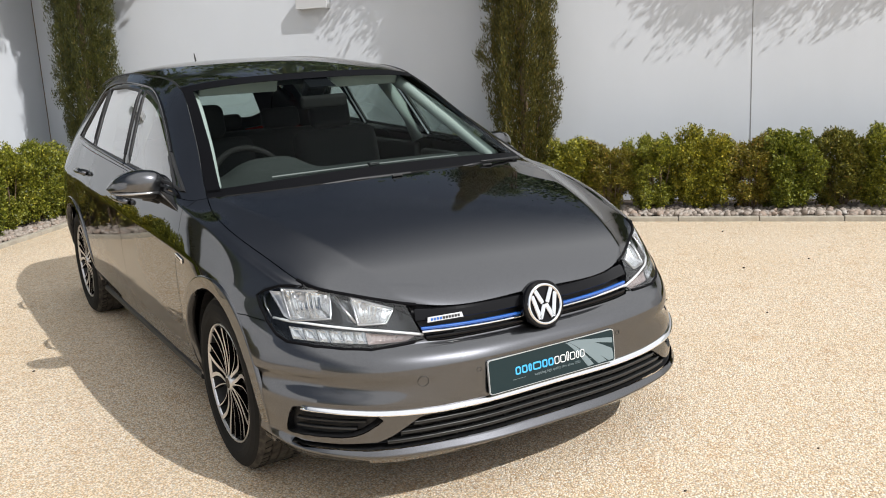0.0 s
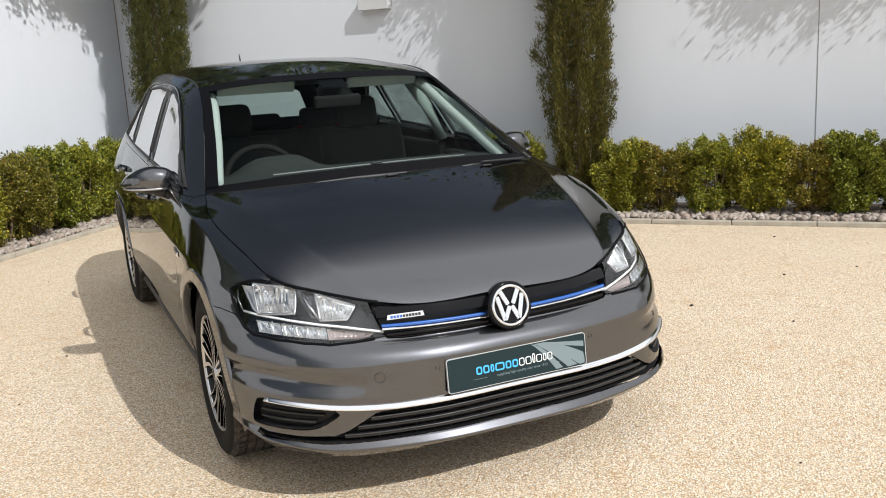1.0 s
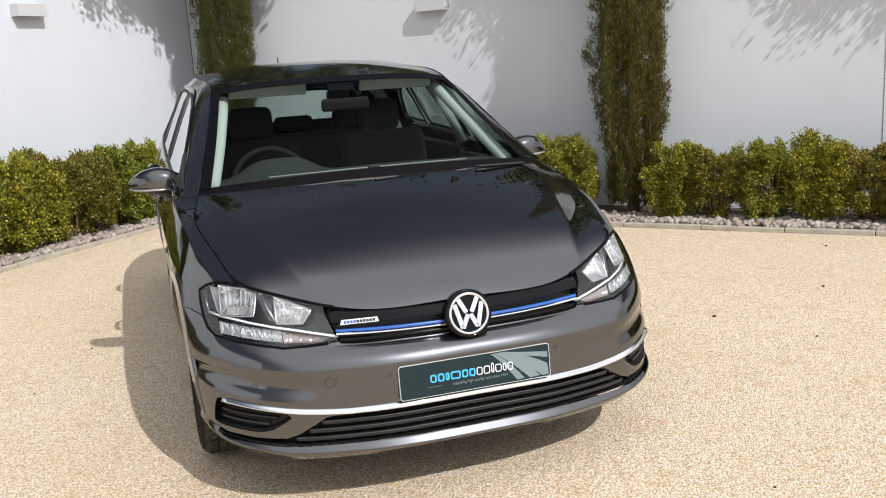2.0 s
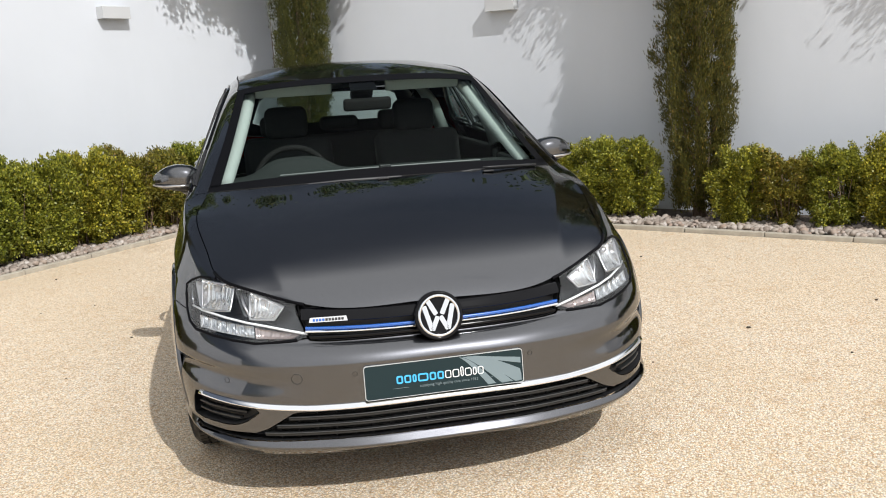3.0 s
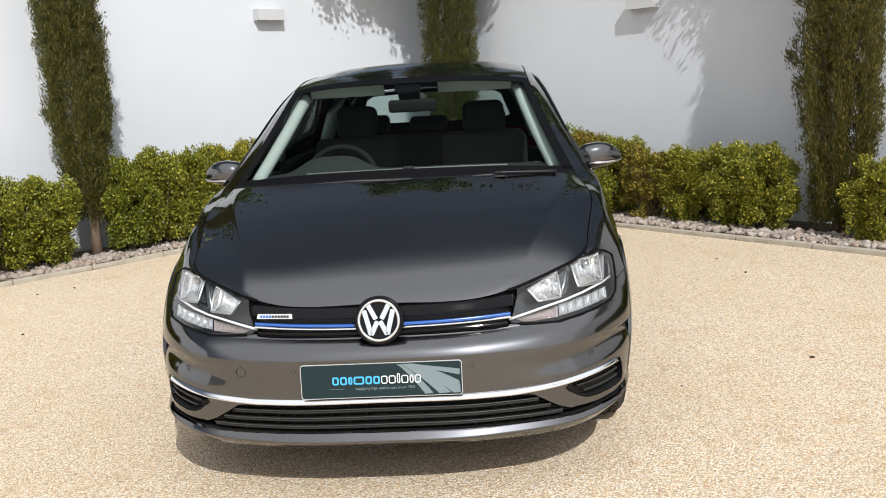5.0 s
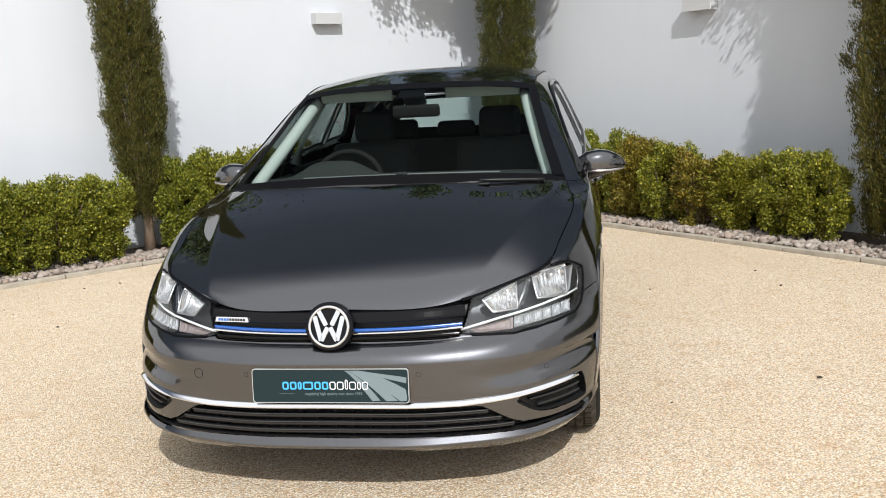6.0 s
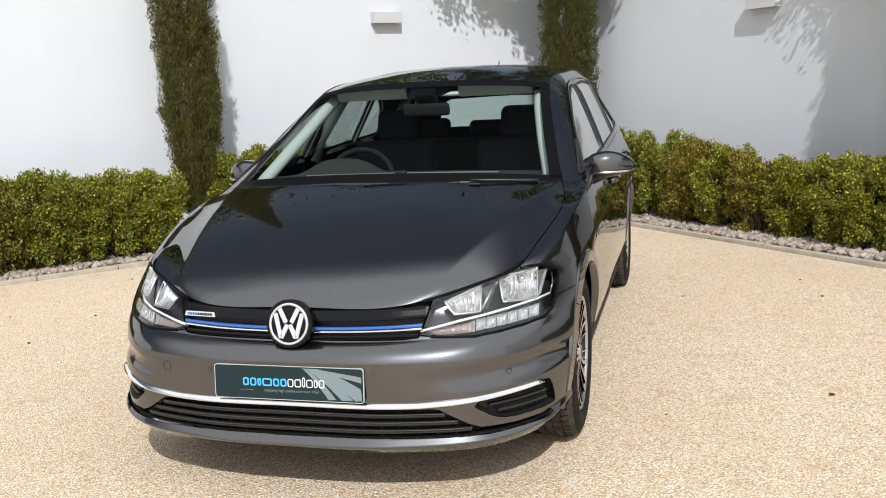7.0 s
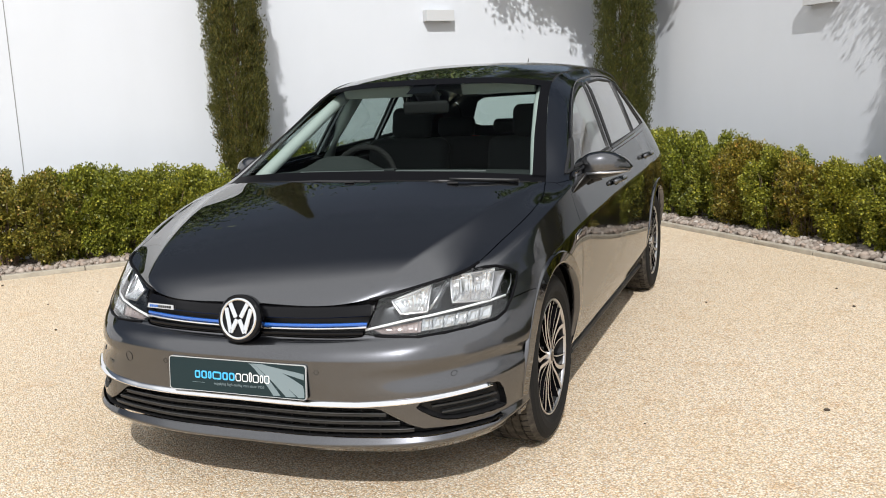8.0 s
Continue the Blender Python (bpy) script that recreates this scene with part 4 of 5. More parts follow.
# wheels
def build_wheel():
    w = thing("wheel", "", "")
    prof = [(.213, .028), (.222, .012), (.245, .0015), (.268, 0), (.290, .006), (.303, .016), (.311, .028)]
    for k in range(5):
        a = .034 + .033 * k
        prof += [(.3155, a), (.316, a + .024), (.3095, a + .026), (.3095, a + .031)]
    prof += [(.303, .190), (.285, .200), (.25, .205), (.21, .19)]
    tyre = part("tyre", lathe(bmesh.new(), prof, 96), RUBBER, w, "black rubber tyre")
    tyre.data.materials.append(TREAD)
    for f in tyre.data.polygons:
        if math.hypot(f.center.y, f.center.z) > .306:
            f.material_index = 1
    tread = bmesh.new()
    for k in range(60):
        a = k * math.tau / 60
        box(tread, (.030, .004, .004), Matrix.Rotation(a, 4, "X") @ Matrix.Translation((.048, 0, .3150)) @ Matrix.Rotation(.3, 4, "Z"))
        box(tread, (.030, .004, .004), Matrix.Rotation(a + .03, 4, "X") @ Matrix.Translation((.160, 0, .3150)) @ Matrix.Rotation(-.3, 4, "Z"))
    tagged(part("tread", tread, RUBBER, tyre, "dark tread grooves"), kind="stuff")
    rim_ob = part("rim", lathe(bmesh.new(), [(.2165, .020), (.2185, .014), (.2165, .0105), (.2115, .012), (.209, .02)], 72), SILVER, w, "machined alloy rim", smooth=True)
    part("barrel", lathe(bmesh.new(), [(0, .085), (.15, .085), (.196, .092), (.2055, .02)], 48), BLACK_TRIM, rim_ob)
    part("brake_disc", lathe(bmesh.new(), [(.06, .078), (.135, .078), (.135, .084)], 48), LAMP_DARK, rim_ob)

    def spoke(a0, a1, w0, w1, bend, depth):
        bm = bmesh.new()
        left, right = [], []
        for k in range(9):
            s = k / 8
            r = .030 + (.207 - .030) * s
            a = a0 + (a1 - a0) * s + bend * math.sin(math.pi * s)
            wd = (w0 + (w1 - w0) * s) / 2
            x = .018 - .006 * s + .008 * math.sin(math.pi * s)
            t = Vector((0, -math.sin(a), math.cos(a)))
            c = Vector((x, r * math.cos(a), r * math.sin(a)))
            left.append((c + t * wd, c + t * wd * .8 + Vector((depth, 0, 0))))
            right.append((c - t * wd, c - t * wd * .8 + Vector((depth, 0, 0))))
        vl = [[bm.verts.new(p) for p in q] for q in left]
        vr = [[bm.verts.new(p) for p in q] for q in right]
        for k in range(8):
            bm.faces.new((vl[k][0], vl[k + 1][0], vr[k + 1][0], vr[k][0]))
            for q in ((vl[k][1], vl[k + 1][1], vl[k + 1][0], vl[k][0]), (vr[k][0], vr[k + 1][0], vr[k + 1][1], vr[k][1])):
                bm.faces.new(q).material_index = 1
        bmesh.ops.recalc_face_normals(bm, faces=bm.faces)
        for e in bm.edges:
            e.smooth = False
        return bm

    # five fans: two broad blades that open round a black gap, two thin bars between them
    for k in range(5):
        a = k * math.tau / 5 + .06
        for da, db, w0, w1, bend in ((.34, .22, .010, .0165, -.16), (-.34, -.22, .010, .0165, .16), (.44, .46, .0035, .0045, -.05), (-.44, -.46, .0035, .0045, .05)):
            part("spoke", spoke(a + da, a + db, w0, w1, bend, .03), SILVER, rim_ob, "machined spoke with black sides").data.materials.append(GLOSS_BLACK)
    part("hub_cap", lathe(bmesh.new(), [(0, .012), (.022, .012), (.026, .013), (.030, .018), (.031, .05)], 32), SILVER, w, smooth=True)
    part("hub_face", lathe(bmesh.new(), [(0, .0105), (.019, .0105), (.0195, .014)], 32), GLOSS_BLACK, w)
    for k in range(5):
        a = k * math.tau / 5 + .93
        b = bmesh.new()
        bmesh.ops.create_cone(b, cap_ends=True, segments=8, radius1=.010, radius2=.009, depth=.02, matrix=Matrix.Translation((.045, .052 * math.cos(a), .052 * math.sin(a))) @ Matrix.Rotation(math.pi / 2, 4, "Y"))
        part("wheel_bolt", b, BLACK_TRIM, w)
    return w


wheel = build_wheel()
spots = [(sx, hy) for sx in (-1, 1) for hy in (HUB_F, HUB_R)]
for k, (sx, hy) in enumerate(spots):
    m = pose(sx * (.866 if hy == HUB_F else .872), hy, HUB_Z, 0, 0, 0 if sx < 0 else 180)
    o = wheel if k == 0 else copy_thing(wheel, m)
    o.matrix_basis = m
    o.parent = car


# door mirrors
def build_mirror(sx):
    knots = (0, .10, .3, .55, .8, .94, 1)
    table = {"top": (.040, .056, .066, .062, .036, .008, -.014), "low": (-.044, -.051, -.053, -.050, -.042, -.032, -.020),
             "fore": (-.050, -.068, -.082, -.080, -.058, -.030, -.004), "aft": (.040, .046, .048, .048, .044, .034, .010)}
    smooth_through = lambda key, q: float(cubic(np.array(knots), [np.array([k, 0, 0]) for k in table[key]], q)[0])
    shell_rows = []
    for q in np.concatenate([np.linspace(0, .8, 25), np.linspace(.82, 1, 14)]):
        top, low, fore, aft = (smooth_through(k, q) for k in ("top", "low", "fore", "aft"))
        row = []
        for a in np.linspace(0, math.tau, 57):
            c, d = math.cos(a), math.sin(a)
            e = 2 / 2.7
            y = math.copysign(abs(c) ** e, c)
            z = math.copysign(abs(d) ** e, d)
            row.append(Vector((sx * (-.108 + .222 * q), (fore + aft) / 2 + y * (aft - fore) / 2 + .045 * q * q, (top + low) / 2 + z * (top - low) / 2)))
        shell_rows.append(row)
    caps = {}
    for name in ("cap", "under"):
        bm = grid_mesh(shell_rows, sx > 0)
        bmesh.ops.holes_fill(bm, edges=[e for e in bm.edges if e.is_boundary])
        bmesh.ops.recalc_face_normals(bm, faces=bm.faces)
        bmesh.ops.bisect_plane(bm, geom=bm.verts[:] + bm.edges[:] + bm.faces[:], plane_co=(0, 0, -.026), plane_no=(.06 * sx, 0, 1), clear_inner=name == "cap", clear_outer=name != "cap")
        caps[name] = bm
    at = pose(sx * .912, 1.675, .958, 0, sx * -4, sx * 8)
    m = part("door_mirror", caps["cap"], PAINT, car, "painted door mirror with a silver indicator", smooth=True, at=at)
    part("mirror_base", caps["under"], PLASTIC_GREY, m, "dark lower shell", smooth=True)
    pts = [(sx * -.085, -.066, -.022), (sx * -.04, -.077, -.024), (sx * .02, -.070, -.027), (sx * .070, -.038, -.030), (sx * .100, .006, -.032)]
    part("indicator", tube(bmesh.new(), pts, lambda s: .0058 - .002 * s, 8), SILVER, m, "silver strip", smooth=True)
    arm = bmesh.new()
    tube(arm, [(sx * -.03, .01, -.040), (sx * -.08, .010, -.056), (sx * -.135, .0, -.078)], lambda s: .026 - .003 * s, 12)
    bmesh.ops.scale(arm, vec=(1, 1.0, .75), verts=arm.verts, space=Matrix.Translation((0, 0, .06)))
    part("arm", arm, BLACK_TRIM, m, "black arm", smooth=True)
    g = bmesh.new()
    plate(g, rounded(.150, .082, .030), .004)
    part("mirror_glass", g, Mat("mirror_silver", (.9, .9, .9), .02, 1.0).m if sx > 0 else bpy.data.materials["mirror_silver"], m, at=pose(sx * -.012, .054, .004, -90, 0, 0))
    tri = bmesh.new()
    plate(tri, [(0, 0), (.15, .0), (.10, .07)], .01)
    part("sail_panel", tri, BLACK_TRIM, m, at=pose(sx * -.115, -.16, -.055, 90, 0, 90))


for sx in (1, -1):
    build_mirror(sx)


# handles, trims and badges on the flanks
def handle(y, z, sx):
    bm = bmesh.new()
    pts = [side_at(y + d, z + .006 * d, .004 + .030 * (1 - (abs(d) / .105) ** 4)) for d in np.linspace(-.105, .105, 13)]
    tube(bm, pts, lambda s: .011 + .003 * math.sin(math.pi * s), 10)
    if sx < 0:
        bmesh.ops.scale(bm, vec=(-1, 1, 1), verts=bm.verts)
        bmesh.ops.reverse_faces(bm, faces=bm.faces)
    cup = bmesh.new()
    c = side_at(y - .01, z - .012)
    bmesh.ops.create_uvsphere(cup, u_segments=20, v_segments=10, radius=1, matrix=Matrix.Translation((sx * (c.x - .0005), c.y, c.z)) @ Matrix.Diagonal((.003, .06, .026, 1)))
    return bm, cup


for sx in (1, -1):
    for name, y, z in (("front_door", 2.115, .845), ("rear_door", 3.09, .888)):
        bm, cup = handle(y, z, sx)
        h = part("door_handle", bm, PAINT, sides[name, sx], "body-coloured handle", smooth=True)
        part("handle_cup", cup, GLOSS_BLACK, h)
    for name, ys in (("front_door", (1.37, 2.225)), ("rear_door", (2.245, 3.42))):
        pts = [side_at(y, .946 + .0505 * (y - 1.35) - (.012 if y < 1.4 else 0), .003) for y in np.linspace(*ys, 16)]
        b = bmesh.new()
        tube(b, [Vector((sx * p.x, p.y, p.z)) for p in pts], .009, 8)
        part("belt_strip", b, GLOSS_BLACK, sides[name, sx], "black belt strip")
    for pane, owner in ((PANE_F, "front_door"), (PANE_Q, "front_door"), (PANE_R, "rear_door"), (PANE_C, "rear_door")):
        pts = []
        for (ay, az), (by, bz) in zip(pane, pane[1:] + pane[:1]):
            for s in np.linspace(0, 1, 5)[:-1]:
                p = side_at(ay + (by - ay) * s, az + (bz - az) * s, .0)
                pts.append((sx * p.x, p.y, p.z))
        part("window_seal", tube(bmesh.new(), pts, .0085, 6, True), BLACK_TRIM, sides[owner, sx], "black window seal")
    # thin bright drip line over the windows
    pts = [side_at(y, z, .002) for y, z in ((1.66, 1.082), (1.86, 1.188), (2.05, 1.272), (2.24, 1.325), (2.5, 1.349), (2.8, 1.355), (3.05, 1.343), (3.2, 1.315), (3.33, 1.22), (3.45, 1.10), (3.47, 1.06))]
    fine = through_points([tuple(p) for p in pts])
    part("window_trim", tube(bmesh.new(), [Vector((sx * fine(k / 40)[0], fine(k / 40)[1], fine(k / 40)[2])) for k in range(41)], .006, 6), GLOSS_BLACK, car, "black trim over the windows")
    b = bmesh.new()
    c = side_at(1.195, .728, .003)
    box(b, (.006, .085, .020), pose(sx * c.x, c.y, c.z, 8, 0, 0), .003)
    wb = part("wing_badge", b, CHROME, car, "slim chrome badge")
    b = bmesh.new()
    box(b, (.006, .055, .007), pose(sx * (c.x + .001), c.y + .004, c.z, 8, 0, 0))
    part("badge_inlay", b, GLOSS_BLACK, wb)
    # sill and roof channel
    sill_pts = [Vector((sx * .826, y, .222)) for y in np.linspace(1.27, 3.10, 12)]
    part("sill_strip", tube(bmesh.new(), sill_pts, .016, 8), BLACK_TRIM, car)
    pts = [along(8, u_station(q)) for q in np.linspace(8.0, 11.4, 30)]
    part("roof_channel", tube(bmesh.new(), [Vector((sx * p[0], p[1], p[2] - .001)) for p in pts], .0045, 6), BLACK_TRIM, car)

# wipers, washer jets, aerial


def on_screen(x, t, out):
    row = screen[int(t * 40)]
    k = min(range(49), key=lambda i: abs(row[i][0] - abs(x)))
    return Vector((x, row[k][1] - out * .7, row[k][2] + out))


for x0, x1, px in ((-.62, -.02, .05), (.06, .60, .66)):
    blade = [on_screen(x0 + (x1 - x0) * s, .0, -.002) for s in np.linspace(0, 1, 12)]
    w = part("wiper", tube(bmesh.new(), blade, .0045, 6), RUBBER, car, "black wiper")
    part("wiper_arm", tube(bmesh.new(), [on_screen(px, .0, -.004), blade[8 if x1 < 0 else 6] + Vector((0, -.004, .003)), blade[5]], lambda s: .008 - .004 * s, 8), BLACK_TRIM, w)
for x in (-.03, .42):
    b = bmesh.new()
    box(b, (.045, .014, .007), Matrix.Translation(Vector((x, 1.03 + .10 * x * x, .958 - .035 * x * x))), .002)
    part("washer_jet", b, BLACK_TRIM, car)
patch = [[Vector(p) + Vector((0, .006, -.006)) for p in row[:9 - k // 2]] for k, row in enumerate(reversed(screen[33:39]))]
panel("sensor_patch", whole(span([r[:6] for r in patch])), FRIT, car, "black patch behind the screen round the mirror", depth=.002, gap=0)
aerial = bmesh.new()
bmesh.ops.create_cone(aerial, cap_ends=True, segments=16, radius1=.030, radius2=.018, depth=.018, matrix=Matrix.Translation((0, 3.70, 1.417)))
tube(aerial, [(0, 3.70, 1.42), (0, 3.715, 1.455), (0, 3.735, 1.50)], lambda s: .008 - .005 * s, 8)
part("aerial", aerial, BLACK_TRIM, car)

for x0, x1 in ((.40, .66),):
    arm = [on_screen(x0 + (x1 - x0) * s, .0, .011 - .004 * s) for s in np.linspace(0, 1, 8)]
    part("wiper_arm", tube(bmesh.new(), arm, lambda s: .004 + .003 * s, 8), PLASTIC_GREY, car, "dark wiper arm resting under the bonnet's edge", smooth=True)
# a black tube added to stand in for the dark gap behind the bonnet
part("cowl_seal", tube(bmesh.new(), [on_screen(x, .0, -.006) for x in np.linspace(-.735, .735, 60)], .0085, 8), RUBBER, car, "black strip filling the dark gap along the windscreen's foot")

# ---- the cabin ----
cab = bmesh.new()
rows = []
for y in np.linspace(1.10, 1.78, 14):
    s = (y - 1.10) / .68
    rows.append([Vector((x, y + .06 * abs(x), .925 + .042 * math.sin(math.pi * min(1, s * 1.02)) - .30 * max(0, s - .82) + (.072 * math.exp(-((x + .36) / .17) ** 4) * math.exp(-((s - .72) / .16) ** 2)) - .03 * abs(x) ** 2)) for x in np.linspace(-.70, .70, 40)])
dash = part("dashboard", upward(grid_mesh(rows)), DASH, car, "soft dark grey dashboard", smooth=True)
b = bmesh.new()
box(b, (1.36, .10, .34), pose(0, 1.80, .70), .03)
part("dash_front", b, DASH, dash)
b = bmesh.new()
box(b, (.36, .05, .06), pose(0, 1.795, .845, 20, 0, 0), .01)
part("centre_vents", b, GLOSS_BLACK, dash)
b = bmesh.new()
tube(b, [(x, 1.34 + .05 * x * x, .972 - .02 * x * x) for x in np.linspace(-.44, .46, 14)], .005, 6)
part("dash_strip", b, DASH_STRIP, dash, "grey strip along the dashboard")
b = bmesh.new()
box(b, (.05, .03, .016), pose(.02, 1.335, .976), .004)
part("light_sensor", b, BLACK_TRIM, dash)
wheel_at = pose(-.365, 1.83, .875, 68, 0, 0)
ring = bmesh.new()
tube(ring, [(.182 * math.cos(a), .182 * math.sin(a), 0) for a in np.linspace(0, math.tau, 49)[:-1]], .0145, 10, True)
steer = part("steering_wheel", ring, RUBBER, car, "black three-spoke steering wheel", smooth=True, at=wheel_at)
b = bmesh.new()
bmesh.ops.create_cone(b, cap_ends=True, segments=24, radius1=.075, radius2=.06, depth=.05, matrix=Matrix.Translation((0, 0, -.02)))
part("hub", b, BLACK_TRIM, steer)
for a in (0, math.pi, -math.pi / 2):
    b = bmesh.new()
    box(b, (.12, .035, .018), Matrix.Rotation(a, 4, "Z") @ Matrix.Translation((.12, 0, -.006)), .006)
    part("spoke", b, BLACK_TRIM, steer)


def pad(size, m, r=.05):
    bm = bmesh.new()
    box(bm, size, None, r, 4)
    bmesh.ops.transform(bm, matrix=m, verts=bm.verts)
    return bm


def seat(x, y, wide, back_high, name, label):
    s = part(name, pad((wide, .50, .16), pose(x, y - .22, .50, -6, 0, 0)), CLOTH, car, label, smooth=True)
    part("backrest", pad((wide, .14, back_high), pose(x, y + .10, .50 + back_high / 2, -16, 0, 0), .055), CLOTH, s, smooth=True)
    return s


for x in (-.36, .36):
    s = seat(x, 2.30, .48, .56, "front_seat", "charcoal cloth front seat")
    hr = part("headrest", pad((.235, .10, .18), pose(x, 2.515, 1.135, -12, 0, 0), .045), CLOTH, s, smooth=True)
    for dx in (-.06, .06):
        part("headrest_post", tube(bmesh.new(), [(x + dx, 2.47, .98), (x + dx, 2.50, 1.08)], .006, 8), SILVER, hr)
bench = seat(0, 3.10, 1.24, .52, "rear_bench", "charcoal cloth rear bench")
for x in (-.38, 0, .38):
    part("headrest", pad((.25, .08, .13 if x else .09), pose(x, 3.31, 1.075, -12, 0, 0), .035), CLOTH, bench, smooth=True)
b = bmesh.new()
box(b, (1.54, 2.9, .04), pose(0, 2.55, .30))
part("cabin_floor", b, CLOTH, car)
part("parcel_shelf", pad((1.15, .45, .03), pose(0, 3.72, .955), .012), CLOTH, car)
lining_rows = coons(header_curve, tail_curve, centre_roof, rail_between(8, 12), 12, 20)
lin = upward(whole(grid_mesh([[Vector((p[0] * .95, p[1] + .09, p[2] - .055)) for p in row] for row in lining_rows[:17]])))
part("roof_lining", lin, LINING, car, "pale grey roof lining", smooth=True)
for sx in (1, -1):
    pts = [along(8, u_station(q)) for q in np.linspace(6.2, 7.95, 14)]
    part("pillar_lining", tube(bmesh.new(), [Vector((sx * (p[0] - .056), p[1] + .062, p[2] - .028)) for p in pts], .030, 10), LINING, car, "pale grey pillar lining", smooth=True)
    for y0, y1, x0, x1 in ((2.24, 2.36, .765, .62), (3.36, 3.40, .70, .55)):
        part("pillar_lining", tube(bmesh.new(), [(sx * x0, y0, .96), (sx * (x0 + x1 + .03) / 2, (y0 + y1) / 2, 1.15), (sx * x1, y1, 1.31)], .035 if y0 < 3 else .045, 8), LINING, car, smooth=True)
    for y0, y1, z1 in ((1.40, 2.20, .93), (2.26, 3.30, .96)):
        b = bmesh.new()
        box(b, (.05, y1 - y0, .55), pose(sx * .775, (y0 + y1) / 2, z1 - .29), .02)
        part("door_lining", b, CLOTH, car)
    visor = pad((.38, .02, .060), pose(sx * .325, 1.99, 1.318, 25, 0, 0), .008)
    part("sun_visor", visor, LINING, car)
m = part("inside_mirror", pad((.235, .035, .062), pose(.017, 1.80, 1.236, 12, 0, 0), .016), RUBBER, car, "black inside mirror", smooth=True)
b = bmesh.new()
box(b, (.11, .10, .055), pose(0, 1.865, 1.292, -35, 0, 0), .02)
part("mirror_foot", b, BLACK_TRIM, m)

# ---- the planted bed: edging, soil, pebbles ----
rng = np.random.default_rng(7)


def leaf_material(name, dark, mid, light, dry, rough=0.5):
    """Leaves that vary from leaf to leaf and from plant to plant, and let some light through."""
    m = Mat(name, mid, rough)
    tone = m.ramp(m.island(), (0.0, dark), (0.35, mid), (0.75, mid), (0.93, light), (1.0, dry))
    plant = m.ramp(m.random(), (0.0, (0.80, 0.86, 0.80)), (0.5, (1.0, 1.0, 1.0)), (1.0, (1.25, 1.10, 0.9)))
    tone = m.mix(1.0, tone, plant, "MULTIPLY")
    m.set(Base_Color=tone)
    thin, mix = m.n.new("ShaderNodeBsdfTranslucent"), m.n.new("ShaderNodeMixShader")
    m.l.new(tone, thin.inputs["Color"])
    mix.inputs[0].default_value = 0.13
    m.l.new(m.b.outputs[0], mix.inputs[1])
    m.l.new(thin.outputs[0], mix.inputs[2])
    m.l.new(mix.outputs[0], m.n["Material Output"].inputs["Surface"])
    return m.m


BOX_LEAF = leaf_material("box_leaf", (0.042, 0.056, 0.007), (0.195, 0.208, 0.020), (0.42, 0.40, 0.040), (0.44, 0.37, 0.05), 0.5)
DRY_LEAF = leaf_material("bronzed_box_leaf", (0.038, 0.044, 0.007), (0.175, 0.162, 0.020), (0.33, 0.27, 0.038), (0.33, 0.18, 0.05), 0.5)
CYPRESS_LEAF = leaf_material("cypress_leaf", (0.020, 0.026, 0.005), (0.072, 0.074, 0.011), (0.145, 0.125, 0.020), (0.20, 0.13, 0.03), 0.55)
TREE_LEAF = leaf_material("tree_leaf", (0.04, 0.07, 0.02), (0.07, 0.11, 0.03), (0.12, 0.16, 0.04), (0.14, 0.13, 0.04), 0.5)
_b = Mat("bark", (0.16, 0.11, 0.075), 0.9)
_b.set(Base_Color=_b.mix(_b.ramp(_b.noise(40.0, 5.0, 0.6, (1, 1, .15)), (0.3, 0.0), (0.7, 1.0)), (0.085, 0.055, 0.036), (0.25, 0.18, 0.125)))
BARK = _b.bump(_b.noise(60.0, 4.0, 0.6, (1, 1, .15)), 0.7, 0.01).m
_s = Mat("dark_soil", (0.05, 0.035, 0.025), 0.95)
_s.set(Base_Color=_s.mix(_s.noise(30.0, 5.0), (0.030, 0.021, 0.015), (0.085, 0.062, 0.042)))
SOIL = _s.bump(_s.noise(45.0, 5.0), 0.8, 0.02).m
_p = Mat("pebble", (0.4, 0.36, 0.33), 0.7)
_p.set(Base_Color=_p.mix(_p.ramp(_p.noise(70.0, 4.0), (0.3, 0.0), (0.7, 0.35)), _p.ramp(_p.island(), (0.0, (0.16, 0.125, 0.10)), (0.3, (0.29, 0.245, 0.205)), (0.6, (0.36, 0.32, 0.28)), (0.85, (0.29, 0.21, 0.16)), (1.0, (0.50, 0.465, 0.43))), (0.30, 0.25, 0.22)))
PEBBLE = _p.bump(_p.noise(150.0, 3.0), 0.3, 0.002).m
LAMP_WHITE = Mat("white_lamp_paint", (0.52, 0.53, 0.54), 0.6).m
JOINT = Mat("joint_sealant", (0.22, 0.22, 0.22), 0.8).m


def build_bed(name, corner_wall, corner_kerb, far_wall, far_kerb):
    bm = bmesh.new()
    vs = [bm.verts.new((p.x, p.y, .008)) for p in (corner_kerb, far_kerb, far_wall, corner_wall)]
    f = bm.faces.new(vs)
    bmesh.ops.subdivide_edges(bm, edges=bm.edges[:], cuts=30, use_grid_fill=True)
    for v in bm.verts:
        v.co.z += .012 * noise.noise(v.co * 4.0)
    bm.normal_update()
    if sum(f.normal.z for f in bm.faces) < 0:
        bmesh.ops.reverse_faces(bm, faces=bm.faces)
    ob = new(name, mesh_of(bm, name, True))
    ob.data.materials.append(SOIL)
    tagged(ob, "dark soil in the planted bed under the wall", "soil", kind="structure")


build_bed("soil_right", WALL_CORNER, KERB_CORNER, on_right(13.5, 0), on_right(13.5, BED_R))
build_bed("soil_left", WALL_CORNER, KERB_CORNER, on_left(13.5, 0), on_left(13.5, BED_L))

